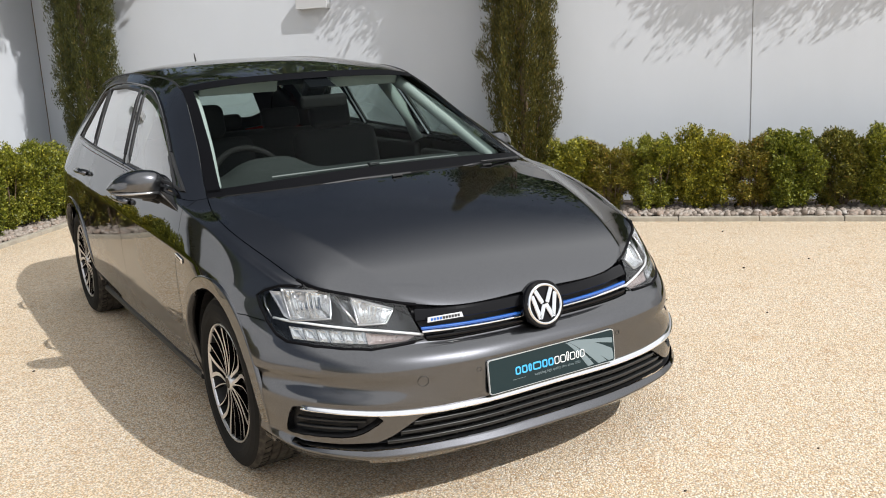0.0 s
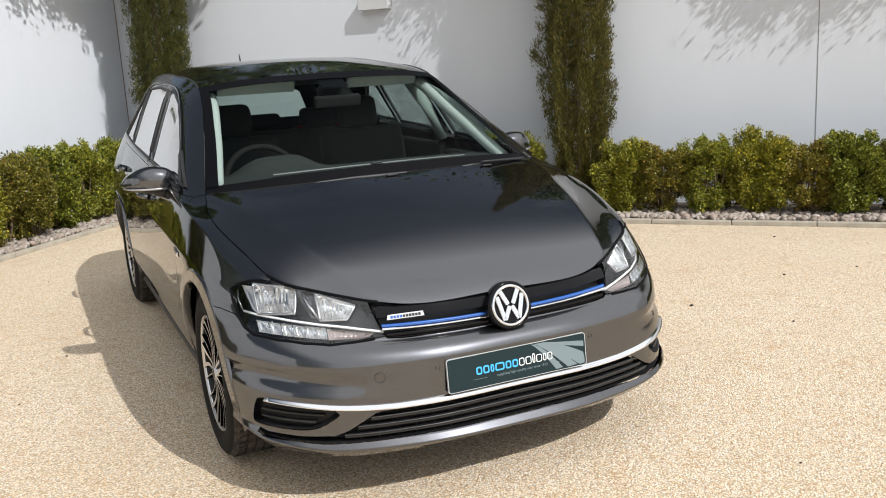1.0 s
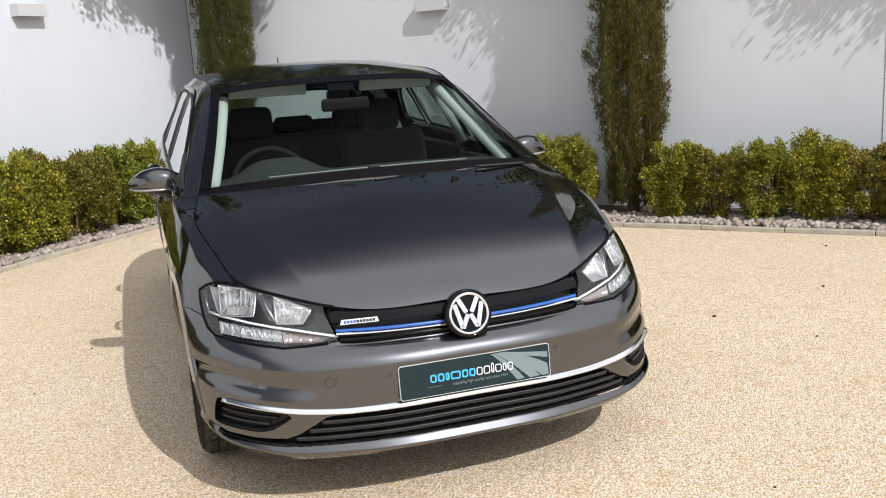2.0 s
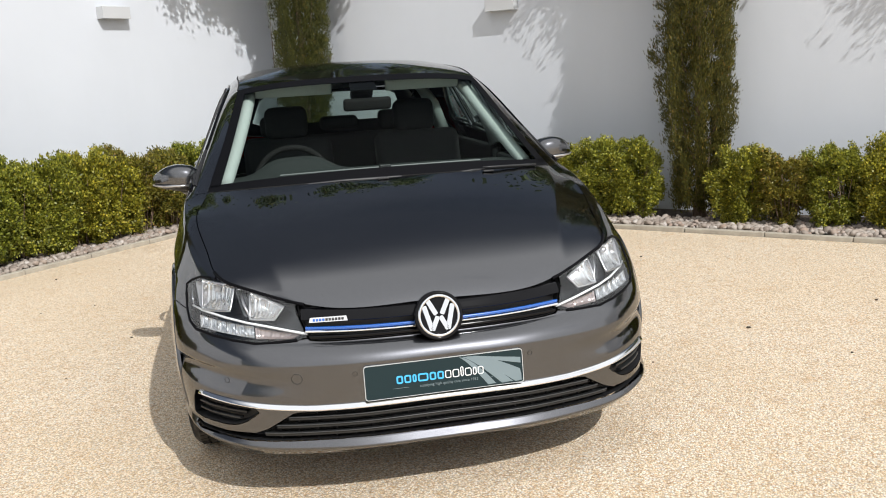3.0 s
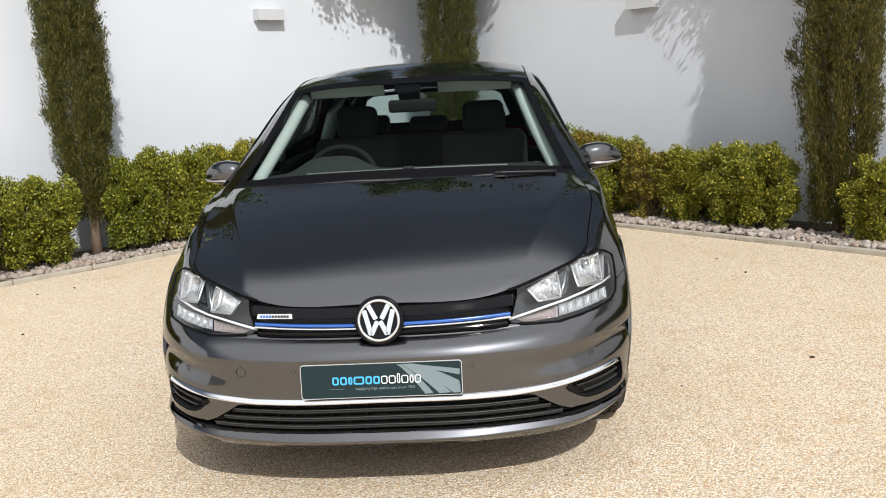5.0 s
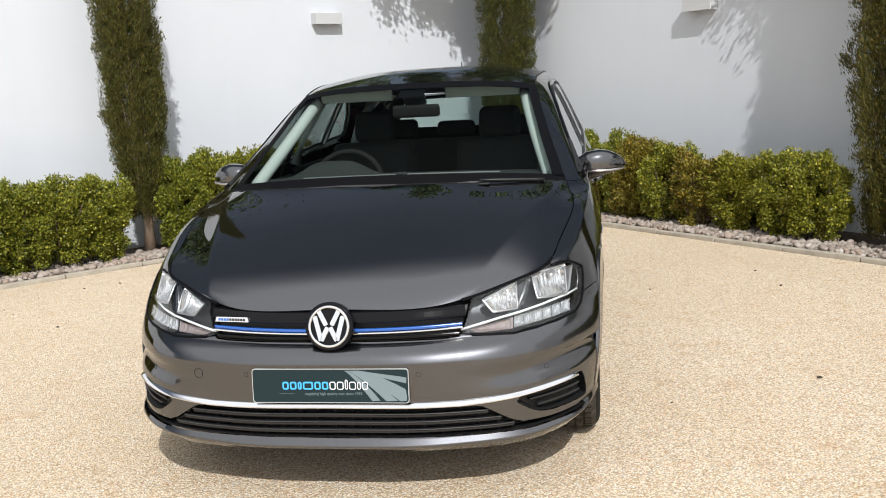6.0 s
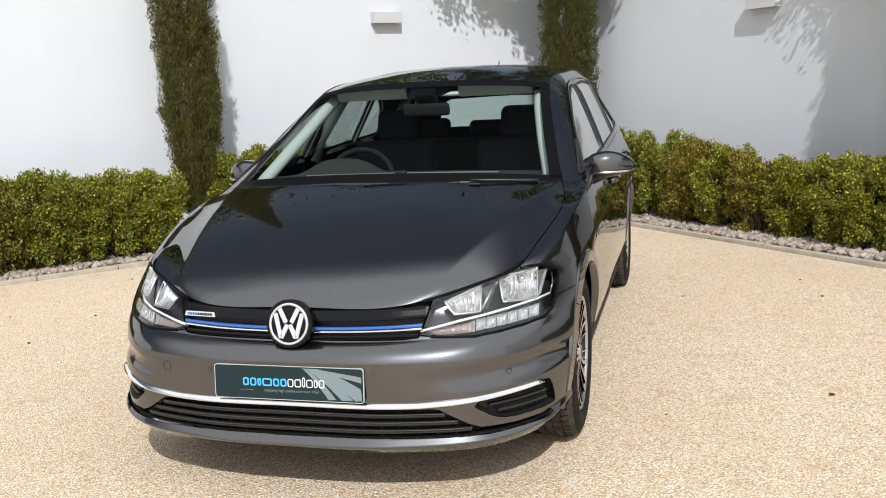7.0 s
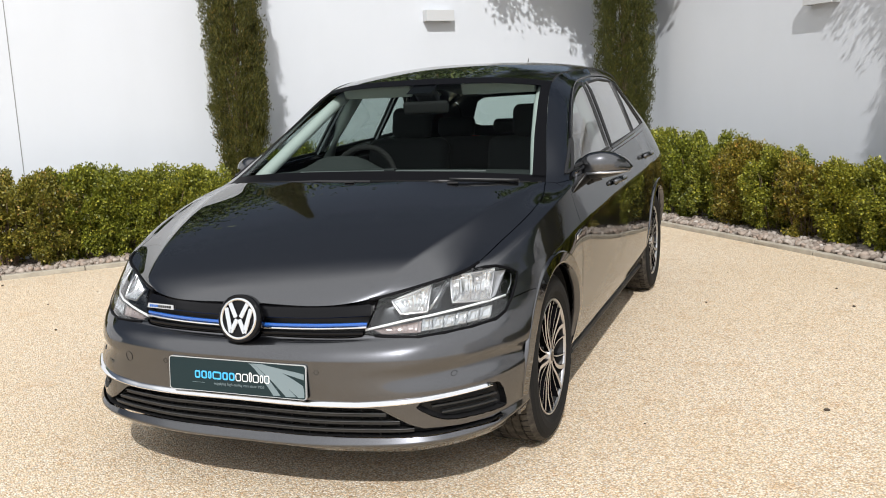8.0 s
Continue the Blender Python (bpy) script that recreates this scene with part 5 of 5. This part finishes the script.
_block = bmesh.new()
box(_block, (.612, .055, .16), pose(0, 0, -.045), .006)
EDGE_BLOCK = mesh_of(_block, "edging_block")
EDGE_BLOCK.materials.append(EDGING)
for name, where, angle, depth in (("edging_right", on_right, RIGHT, BED_R), ("edging_left", on_left, LEFT, BED_L)):
    row = thing(name, "weathered concrete edging blocks along the drive", "edging", kind="structure")
    start = (KERB_CORNER - where(0, depth)).length
    sign = (KERB_CORNER - where(0, depth)).dot(where(1, depth) - where(0, depth))
    s0 = start if sign > 0 else -start
    for k in range(19):
        p = where(s0 + .32 + .617 * k, depth - .028)
        ob = new("edging_block", EDGE_BLOCK)
        ob.parent = row
        ob.matrix_basis = pose(p.x, p.y, .004 * rng.normal() * .5 + .002, rng.normal() * .25, rng.normal() * .25, math.degrees(angle) + rng.normal() * .3)


def scatter_pebbles(name, where, depth, s0, s1, count, label):
    base = bmesh.new()
    bmesh.ops.create_icosphere(base, subdivisions=2, radius=1.0)
    co = np.array([v.co for v in base.verts])
    tri = np.array([[v.index for v in f.verts] for f in base.faces])
    base.free()
    verts, faces = [], []
    for k in range(count):
        s = s0 + (s1 - s0) * rng.random()
        off = depth - .065 - (.34 * rng.random() ** 1.4)
        r = .0145 + .0215 * rng.random() ** 1.5
        p = where(s, off)
        size = np.array([r, r * (.65 + .3 * rng.random()), r * (.5 + .25 * rng.random())])
        wob = 1 + .12 * np.sin(co @ rng.normal(0, 2.2, 3) + rng.random() * 6)
        q = co * wob[:, None] * size
        a = rng.random() * math.tau
        rot = np.array([[math.cos(a), -math.sin(a), 0], [math.sin(a), math.cos(a), 0], [0, 0, 1]])
        tilt = Euler((rng.normal() * .35, rng.normal() * .35, 0)).to_matrix()
        q = q @ np.array(tilt).T @ rot.T + np.array([p.x, p.y, .018 + .5 * r + .022 * rng.random()])
        faces.append(tri + len(verts) * len(co))
        verts.append(q)
    me = bpy.data.meshes.new(name)
    me.from_pydata(np.concatenate(verts).tolist(), [], np.concatenate(faces).tolist())
    me.polygons.foreach_set("use_smooth", [True] * len(me.polygons))
    me.materials.append(PEBBLE)
    tagged(new(name, me), label, "pebbles", kind="stuff")


scatter_pebbles("pebbles", on_right, BED_R, .9, 9.5, 4400, "rounded pinkish-grey pebbles between edging and shrubs")
scatter_pebbles("pebbles", on_left, BED_L, .9, 8.0, 3800, "rounded pinkish-grey pebbles between edging and shrubs")


# ---- leaves ----
def leaves_mesh(name, base, axis, side, length, width, material, fold=.25):
    """Many pointed leaves at once: base points, axes, side vectors, sizes."""
    n = len(base)
    axis /= np.linalg.norm(axis, axis=1)[:, None]
    side = side - axis * (side * axis).sum(1)[:, None]
    side /= np.linalg.norm(side, axis=1)[:, None]
    up = np.cross(side, axis)
    L, W = length[:, None], width[:, None]
    a = base
    b = base + axis * L * .45 + side * W * .5 + up * W * fold
    c = base + axis * L
    d = base + axis * L * .45 - side * W * .5 + up * W * fold
    verts = np.stack([a, b, c, d], 1).reshape(-1, 3)
    me = bpy.data.meshes.new(name)
    me.vertices.add(4 * n)
    me.vertices.foreach_set("co", verts.ravel())
    me.loops.add(4 * n)
    me.loops.foreach_set("vertex_index", np.arange(4 * n))
    me.polygons.add(n)
    me.polygons.foreach_set("loop_start", np.arange(0, 4 * n, 4))
    me.update(calc_edges=True)
    me.materials.append(material)
    return me


def sprigs(centres, outs, per, spread, length, width, lift=.3):
    """Leaves in small sprays round each centre, pointing outwards and up."""
    n = len(centres)
    base = np.repeat(centres, per, 0) + rng.normal(0, spread, (n * per, 3)) + np.repeat(outs, per, 0) * (rng.random((n * per, 1)) * spread * 1.6)
    axis = np.repeat(outs, per, 0) + rng.normal(0, .75, (n * per, 3)) + np.array([0, 0, lift])
    side = rng.normal(0, 1, (n * per, 3))
    L = length * (.65 + .7 * rng.random(n * per))
    return base, axis, side, L, L * width


def box_bush(wide, deep, high, count, bare, material):
    """One clipped box shrub: many leafy sprigs on a rounded block, stems below."""
    clumps = rng.normal(0, 1, (64, 3))
    clumps /= np.linalg.norm(clumps, axis=1)[:, None]
    own = rng.integers(0, 64, count)
    stray = rng.normal(0, .15, (count, 3))
    u = clumps[own] + stray
    u /= (np.abs(u) ** 3.2).sum(1)[:, None] ** (1 / 3.2)
    r = 1.03 - .16 * rng.random(64)[own] - 1.8 * (stray ** 2).sum(1) - .30 * rng.random(count) ** 2.6
    r = np.maximum(r, .35)
    lump = 1 + .14 * np.sin(u @ rng.normal(0, 3.2, 3) + 1) + .09 * np.sin(u @ rng.normal(0, 6, 3))
    q = u * (r * lump)[:, None]
    keep = (q[:, 2] > -.55) | (rng.random(count) > bare)
    q, u = q[keep], u[keep]
    c = q * np.array([wide / 2, deep / 2, high * .47]) + np.array([0, 0, high * .53])
    c[:, 2] = np.maximum(c[:, 2], .05)
    taper = np.clip(.84 + .26 * c[:, 2] / high, .84, 1.0)
    c[:, :2] *= taper[:, None]
    parts = [sprigs(c, u, 26, .0135, .0185, .66, .35)]
    tips = c[(u[:, 2] > .45)][::5]
    parts.append(sprigs(tips + np.array([0, 0, .022]), np.tile([[0, 0, 1.0]], (len(tips), 1)), 10, .012, .017, .66, .6))
    return leaves_mesh("foliage", *[np.concatenate(k) for k in zip(*parts)], material)


def stems_mesh(count, wide, high):
    bm = bmesh.new()
    for k in range(count):
        a, r = rng.random() * math.tau, .06 + .05 * rng.random()
        x, y = .5 * wide * rng.random() ** .6 * math.cos(a), .5 * wide * rng.random() ** .6 * math.sin(a)
        pts = [(x * .35, y * .35, 0), (x * .6, y * .6, high * .25), (x * .85, y * .85, high * .5), (x + .03 * rng.normal(), y + .03 * rng.normal(), high * .78)]
        tube(bm, pts, lambda s: .006 - .004 * s, 5)
    return mesh_of(bm, "woody_core")


KINDS = [(box_bush(.44, .46, .62, 1750, .25, BOX_LEAF), stems_mesh(14, .40, .62)), (box_bush(.42, .44, .62, 1350, .5, DRY_LEAF), stems_mesh(30, .40, .62)),
         (box_bush(.46, .46, .62, 1850, .2, BOX_LEAF), stems_mesh(12, .40, .62)), (box_bush(.45, .48, .62, 1600, .35, DRY_LEAF), stems_mesh(22, .42, .62)),
         (box_bush(.48, .46, .62, 1850, .2, BOX_LEAF), stems_mesh(12, .42, .62))]
for leaf, stem in KINDS:
    stem.materials.append(BARK)


def plant_bush(p, kind, high, turn, wide=1.0):
    dry = kind in (1, 3)
    label = "bronzed, twiggy box shrub in the bed under the wall" if dry else "yellow-green clipped box shrub in the bed under the wall"
    b = thing("box_shrub", label, "shrub", pose(p.x, p.y, .01, 0, 0, turn) @ Matrix.Diagonal((wide, wide, high / .62, 1)), "clipped box hedge")
    part("foliage", KINDS[kind][0], None, b)
    part("woody_core", KINDS[kind][1], None, b)


for s, high, kind in ((1.15, .76, 0), (1.50, .77, 2), (1.85, .77, 4), (2.20, .76, 2), (2.55, .75, 4), (2.90, .73, 3), (3.27, .68, 2), (3.64, .63, 1), (4.02, .62, 0), (4.42, .65, 2), (4.72, .64, 4),
                      (5.66, .59, 2), (5.99, .56, 1), (6.36, .60, 0), (6.75, .65, 4), (7.11, .57, 1), (7.40, .62, 2), (7.80, .61, 3), (8.12, .62, 4), (8.48, .62, 0), (8.85, .60, 2), (9.2, .6, 1)):
    plant_bush(on_right(s, .565 + .02 * rng.normal()), kind, high, float(rng.random() * 360), 1.04 if s < 5.5 else 1.0)
for s, high, kind in ((1.00, .70, 2), (1.30, .72, 4), (1.65, .75, 0), (2.00, .74, 2), (2.35, .73, 3), (2.66, .77, 1), (2.98, .78, 4), (3.30, .79, 2), (3.62, .80, 0), (3.94, .80, 4), (4.22, .78, 2),
                      (4.97, .69, 2), (5.28, .70, 4), (5.60, .73, 0), (5.93, .76, 2), (6.22, .74, 3), (6.55, .73, 1), (6.9, .73, 3), (7.25, .73, 0), (7.6, .72, 1)):
    plant_bush(on_left(s, .545 + .02 * rng.normal()), kind, high, float(rng.random() * 360), 1.12)


def cypress(p, radius, high, count, trunk_high, label, seed):
    g = np.random.default_rng(seed)
    z = g.random(count) ** .85 * (high - trunk_high) + trunk_high
    # upright plumes with darker gaps between them
    j = g.integers(0, 23, count)
    a = j * math.tau / 23 + .22 * np.sin(1.3 * z + 2.1 * j) + g.normal(0, .095, count)
    loose = g.random(count) < .38
    a = np.where(loose, g.random(count) * math.tau, a)
    s = (z - trunk_high) / (high - trunk_high)
    prof = radius * np.clip(.62 + 1.6 * s, 0, 1) * np.clip((1.02 - s) * 1.9, 0.05, 1)
    lobes = np.where(loose, .84, 1.0) + .15 * np.sin(2.6 * z + 1.9 * j) + .09 * np.sin(3 * a + 2.1 * z + seed) + .13 * np.sin(7 * a - 3.3 * z) + .07 * np.sin(13 * a + 9 * z) + .06 * np.sin(11 * z + 2 * a)
    depth = 1 - .32 * g.random(count) ** 2
    r = prof * lobes * depth
    c = np.stack([r * np.cos(a), r * np.sin(a), z], 1)
    out = np.stack([np.cos(a) * .42, np.sin(a) * .42, np.full(count, .95)], 1)
    per = 30
    base = np.repeat(c, per, 0) + g.normal(0, .016, (count * per, 3)) * np.array([1, 1, 1.5])
    axis = np.repeat(out, per, 0) + g.normal(0, .22, (count * per, 3))
    side = g.normal(0, 1, (count * per, 3))
    L = .0235 * (.6 + .8 * g.random(count * per))
    me = leaves_mesh("crown", base, axis, side, L, L * .30, CYPRESS_LEAF, .1)
    t = thing("cypress_tree", label, "tree", pose(p.x, p.y, .0), "columnar cypresses")
    part("crown", me, None, t)
    bm = bmesh.new()
    tube(bm, [(0, 0, 0), (.01, .005, .25), (-.01, 0, high * .5), (0, 0, high * .92)], lambda q: .052 * (1 - .85 * q) + .01 * (q < .01), 10)
    part("trunk", bm, BARK, t, smooth=True)
    for k in range(26):
        zz, aa = trunk_high + (high * .8 - trunk_high) * k / 26, k * 2.4
        rr = radius * .8
        b = bmesh.new()
        tube(b, [(0, 0, zz - .15), (rr * .55 * math.cos(aa), rr * .55 * math.sin(aa), zz), (rr * .8 * math.cos(aa), rr * .8 * math.sin(aa), zz + .35)], lambda q: .012 - .009 * q, 5)
        part("limb", b, BARK, t)


cypress(on_right(5.23, .38), .270, 4.3, 8200, .10, "tall dark green columnar cypress against the wall", 3)
cypress(on_right(.89, .45), .255, 4.6, 7600, .10, "tall dark green columnar cypress in the corner", 11)
cypress(on_left(4.51, .45), .222, 4.2, 7600, .36, "narrow dark green columnar cypress with a bare trunk foot", 23)


def overhanging_tree(trunk, centre, size, count, seed, axes=((1, 0, 0), (0, 1, 0), (0, 0, 1)), leaf=.065, flat=1.0):
    """A leafy tree behind the wall whose crown reaches over it."""
    g = np.random.default_rng(seed)
    t = thing("leafy_tree", "leafy tree reaching over the wall from behind", "tree", pose(trunk.x, trunk.y, 0))
    c0 = np.array(centre) - np.array([trunk.x, trunk.y, 0])
    u = g.normal(0, 1, (60, 3))
    u /= np.linalg.norm(u, axis=1)[:, None]
    tips = c0 + (u * np.array(size) * (.55 + .45 * g.random((60, 1)))) @ np.array(axes)
    tips[:, 2] = np.where(tips[:, 2] > c0[2], c0[2] + (tips[:, 2] - c0[2]) * flat, tips[:, 2])
    cl = np.repeat(tips, count // 60, 0) + g.normal(0, leaf * (1.4 if leaf < .1 else 2.6), (60 * (count // 60), 3))
    n = len(cl)
    axis = g.normal(0, 1, (n, 3)) + np.array([0, 0, -.3])
    L = leaf * (.6 + .8 * g.random(n))
    part("crown", leaves_mesh("crown", cl, axis, g.normal(0, 1, (n, 3)), L, L * .5, TREE_LEAF), None, t)
    bm = bmesh.new()
    tube(bm, [(0, 0, 0), (.03, .02, c0[2] * .5), tuple(c0 * np.array([.5, .5, .8]))], lambda q: .09 - .05 * q, 10)
    part("trunk", bm, BARK, t, smooth=True)
    for k in range(0, 60, 2):
        b = bmesh.new()
        st = Vector(c0 * np.array([.5, .5, .8]))
        e = Vector(tips[k])
        tube(b, [st, st.lerp(e, .5) + Vector((0, 0, .12)), e], lambda q: .022 - .017 * q, 5)
        part("limb", b, BARK, t)


overhanging_tree(WALL_CORNER + Vector((.05, .75, 0)), (-.08, 7.2, 4.02), (1.75, 1.35, 1.34), 19200, 5, flat=.12)
overhanging_tree(WALL_CORNER + Vector((.9, .35, 0)), (.12, 7.42, 3.0), (.55, .42, .50), 4200, 12)
ALONG_RIGHT = (tuple(DR), tuple(NR), (0, 0, 1))
overhanging_tree(on_right(5.5, -1.1), on_right(5.35, .16, 3.12), (.55, .22, .44), 4800, 6, ALONG_RIGHT, .042)
overhanging_tree(on_right(8.0, -1.1), on_right(7.85, .20, 2.72), (1.5, .20, .55), 15000, 8, ALONG_RIGHT, .042)
overhanging_tree(on_right(4.4, -1.1), on_right(4.38, .20, 2.66), (.50, .16, .42), 4200, 9, ALONG_RIGHT, .042)
ALONG_LEFT = (tuple(DL), tuple(NL), (0, 0, 1))
for s, z, k in ((2.6, 2.95, 31), (5.6, 2.85, 32), (8.8, 2.95, 33)):
    overhanging_tree(on_right(s, -2.4), on_right(s, -2.3, z), (2.0, 1.2, 1.15), 15000, k, ALONG_RIGHT, .12)
for s, z, k in ((2.4, 2.85, 34), (5.4, 2.95, 35), (8.4, 2.85, 36)):
    overhanging_tree(on_left(s, -2.4), on_left(s, -2.3, z), (2.0, 1.2, 1.15), 15000, k, ALONG_LEFT, .12)


# ---- wall lamps and joints ----
def wall_lamp(p, angle, z):
    lamp = thing("wall_lamp", "plain white box lamp fixed to the rendered wall", "lamp", pose(p.x, p.y, z, 0, 0, math.degrees(angle)), "wall lamps")
    bm = bmesh.new()
    for m, size in ((pose(0, -.088, .055), (.32, .014, .112)), (pose(-.153, -.045, .055), (.014, .084, .112)), (pose(.153, -.045, .055), (.014, .084, .112)), (pose(0, -.045, .100), (.30, .084, .012))):
        box(bm, size, m, .002)
    part("shade", bm, LAMP_WHITE, lamp)
    bm = bmesh.new()
    box(bm, (.28, .02, .09), pose(0, -.012, .05), .003)
    part("back_plate", bm, LAMP_WHITE, lamp)


wall_lamp(on_right(3.17, .0), RIGHT, 1.885)
wall_lamp(on_left(2.265, .0), LEFT, 2.018)
for where, s, angle in ((on_right, 7.15, RIGHT), (on_left, 6.33, LEFT)):
    bm = bmesh.new()
    p = where(s, .0)
    box(bm, (.007, .004, 2.98), pose(p.x, p.y, 1.5, 0, 0, math.degrees(angle)))
    ob = new("trim", mesh_of(bm, "trim"))
    ob.data.materials.append(JOINT)
    tagged(ob, "thin grey expansion joint in the render", "joint", kind="structure")

# stray dark grit on the drive
scraps = bmesh.new()
for k in range(90):
    x, y = -4.0 + 8.5 * rng.random(), -1.5 + 6.5 * rng.random()
    if abs(x) < 1.1 and .0 < y < 4.4 or x + y > 6.2 or y - 1.09 * x > 7.0:
        continue
    r = .004 + .005 * rng.random()
    bmesh.ops.create_icosphere(scraps, subdivisions=1, radius=r, matrix=Matrix.Translation((x, y, r * .5)) @ Matrix.Diagonal((1.3, .9, .7, 1)))
bmesh.ops.create_icosphere(scraps, subdivisions=2, radius=.010, matrix=Matrix.Translation((1.83, 1.40, .004)) @ Matrix.Diagonal((1.3, 1, .6, 1)))
grit = new("grit", mesh_of(scraps, "grit", True))
grit.data.materials.append(SOIL)
tagged(grit, "stray dark grit lying on the drive", "grit", kind="stuff")
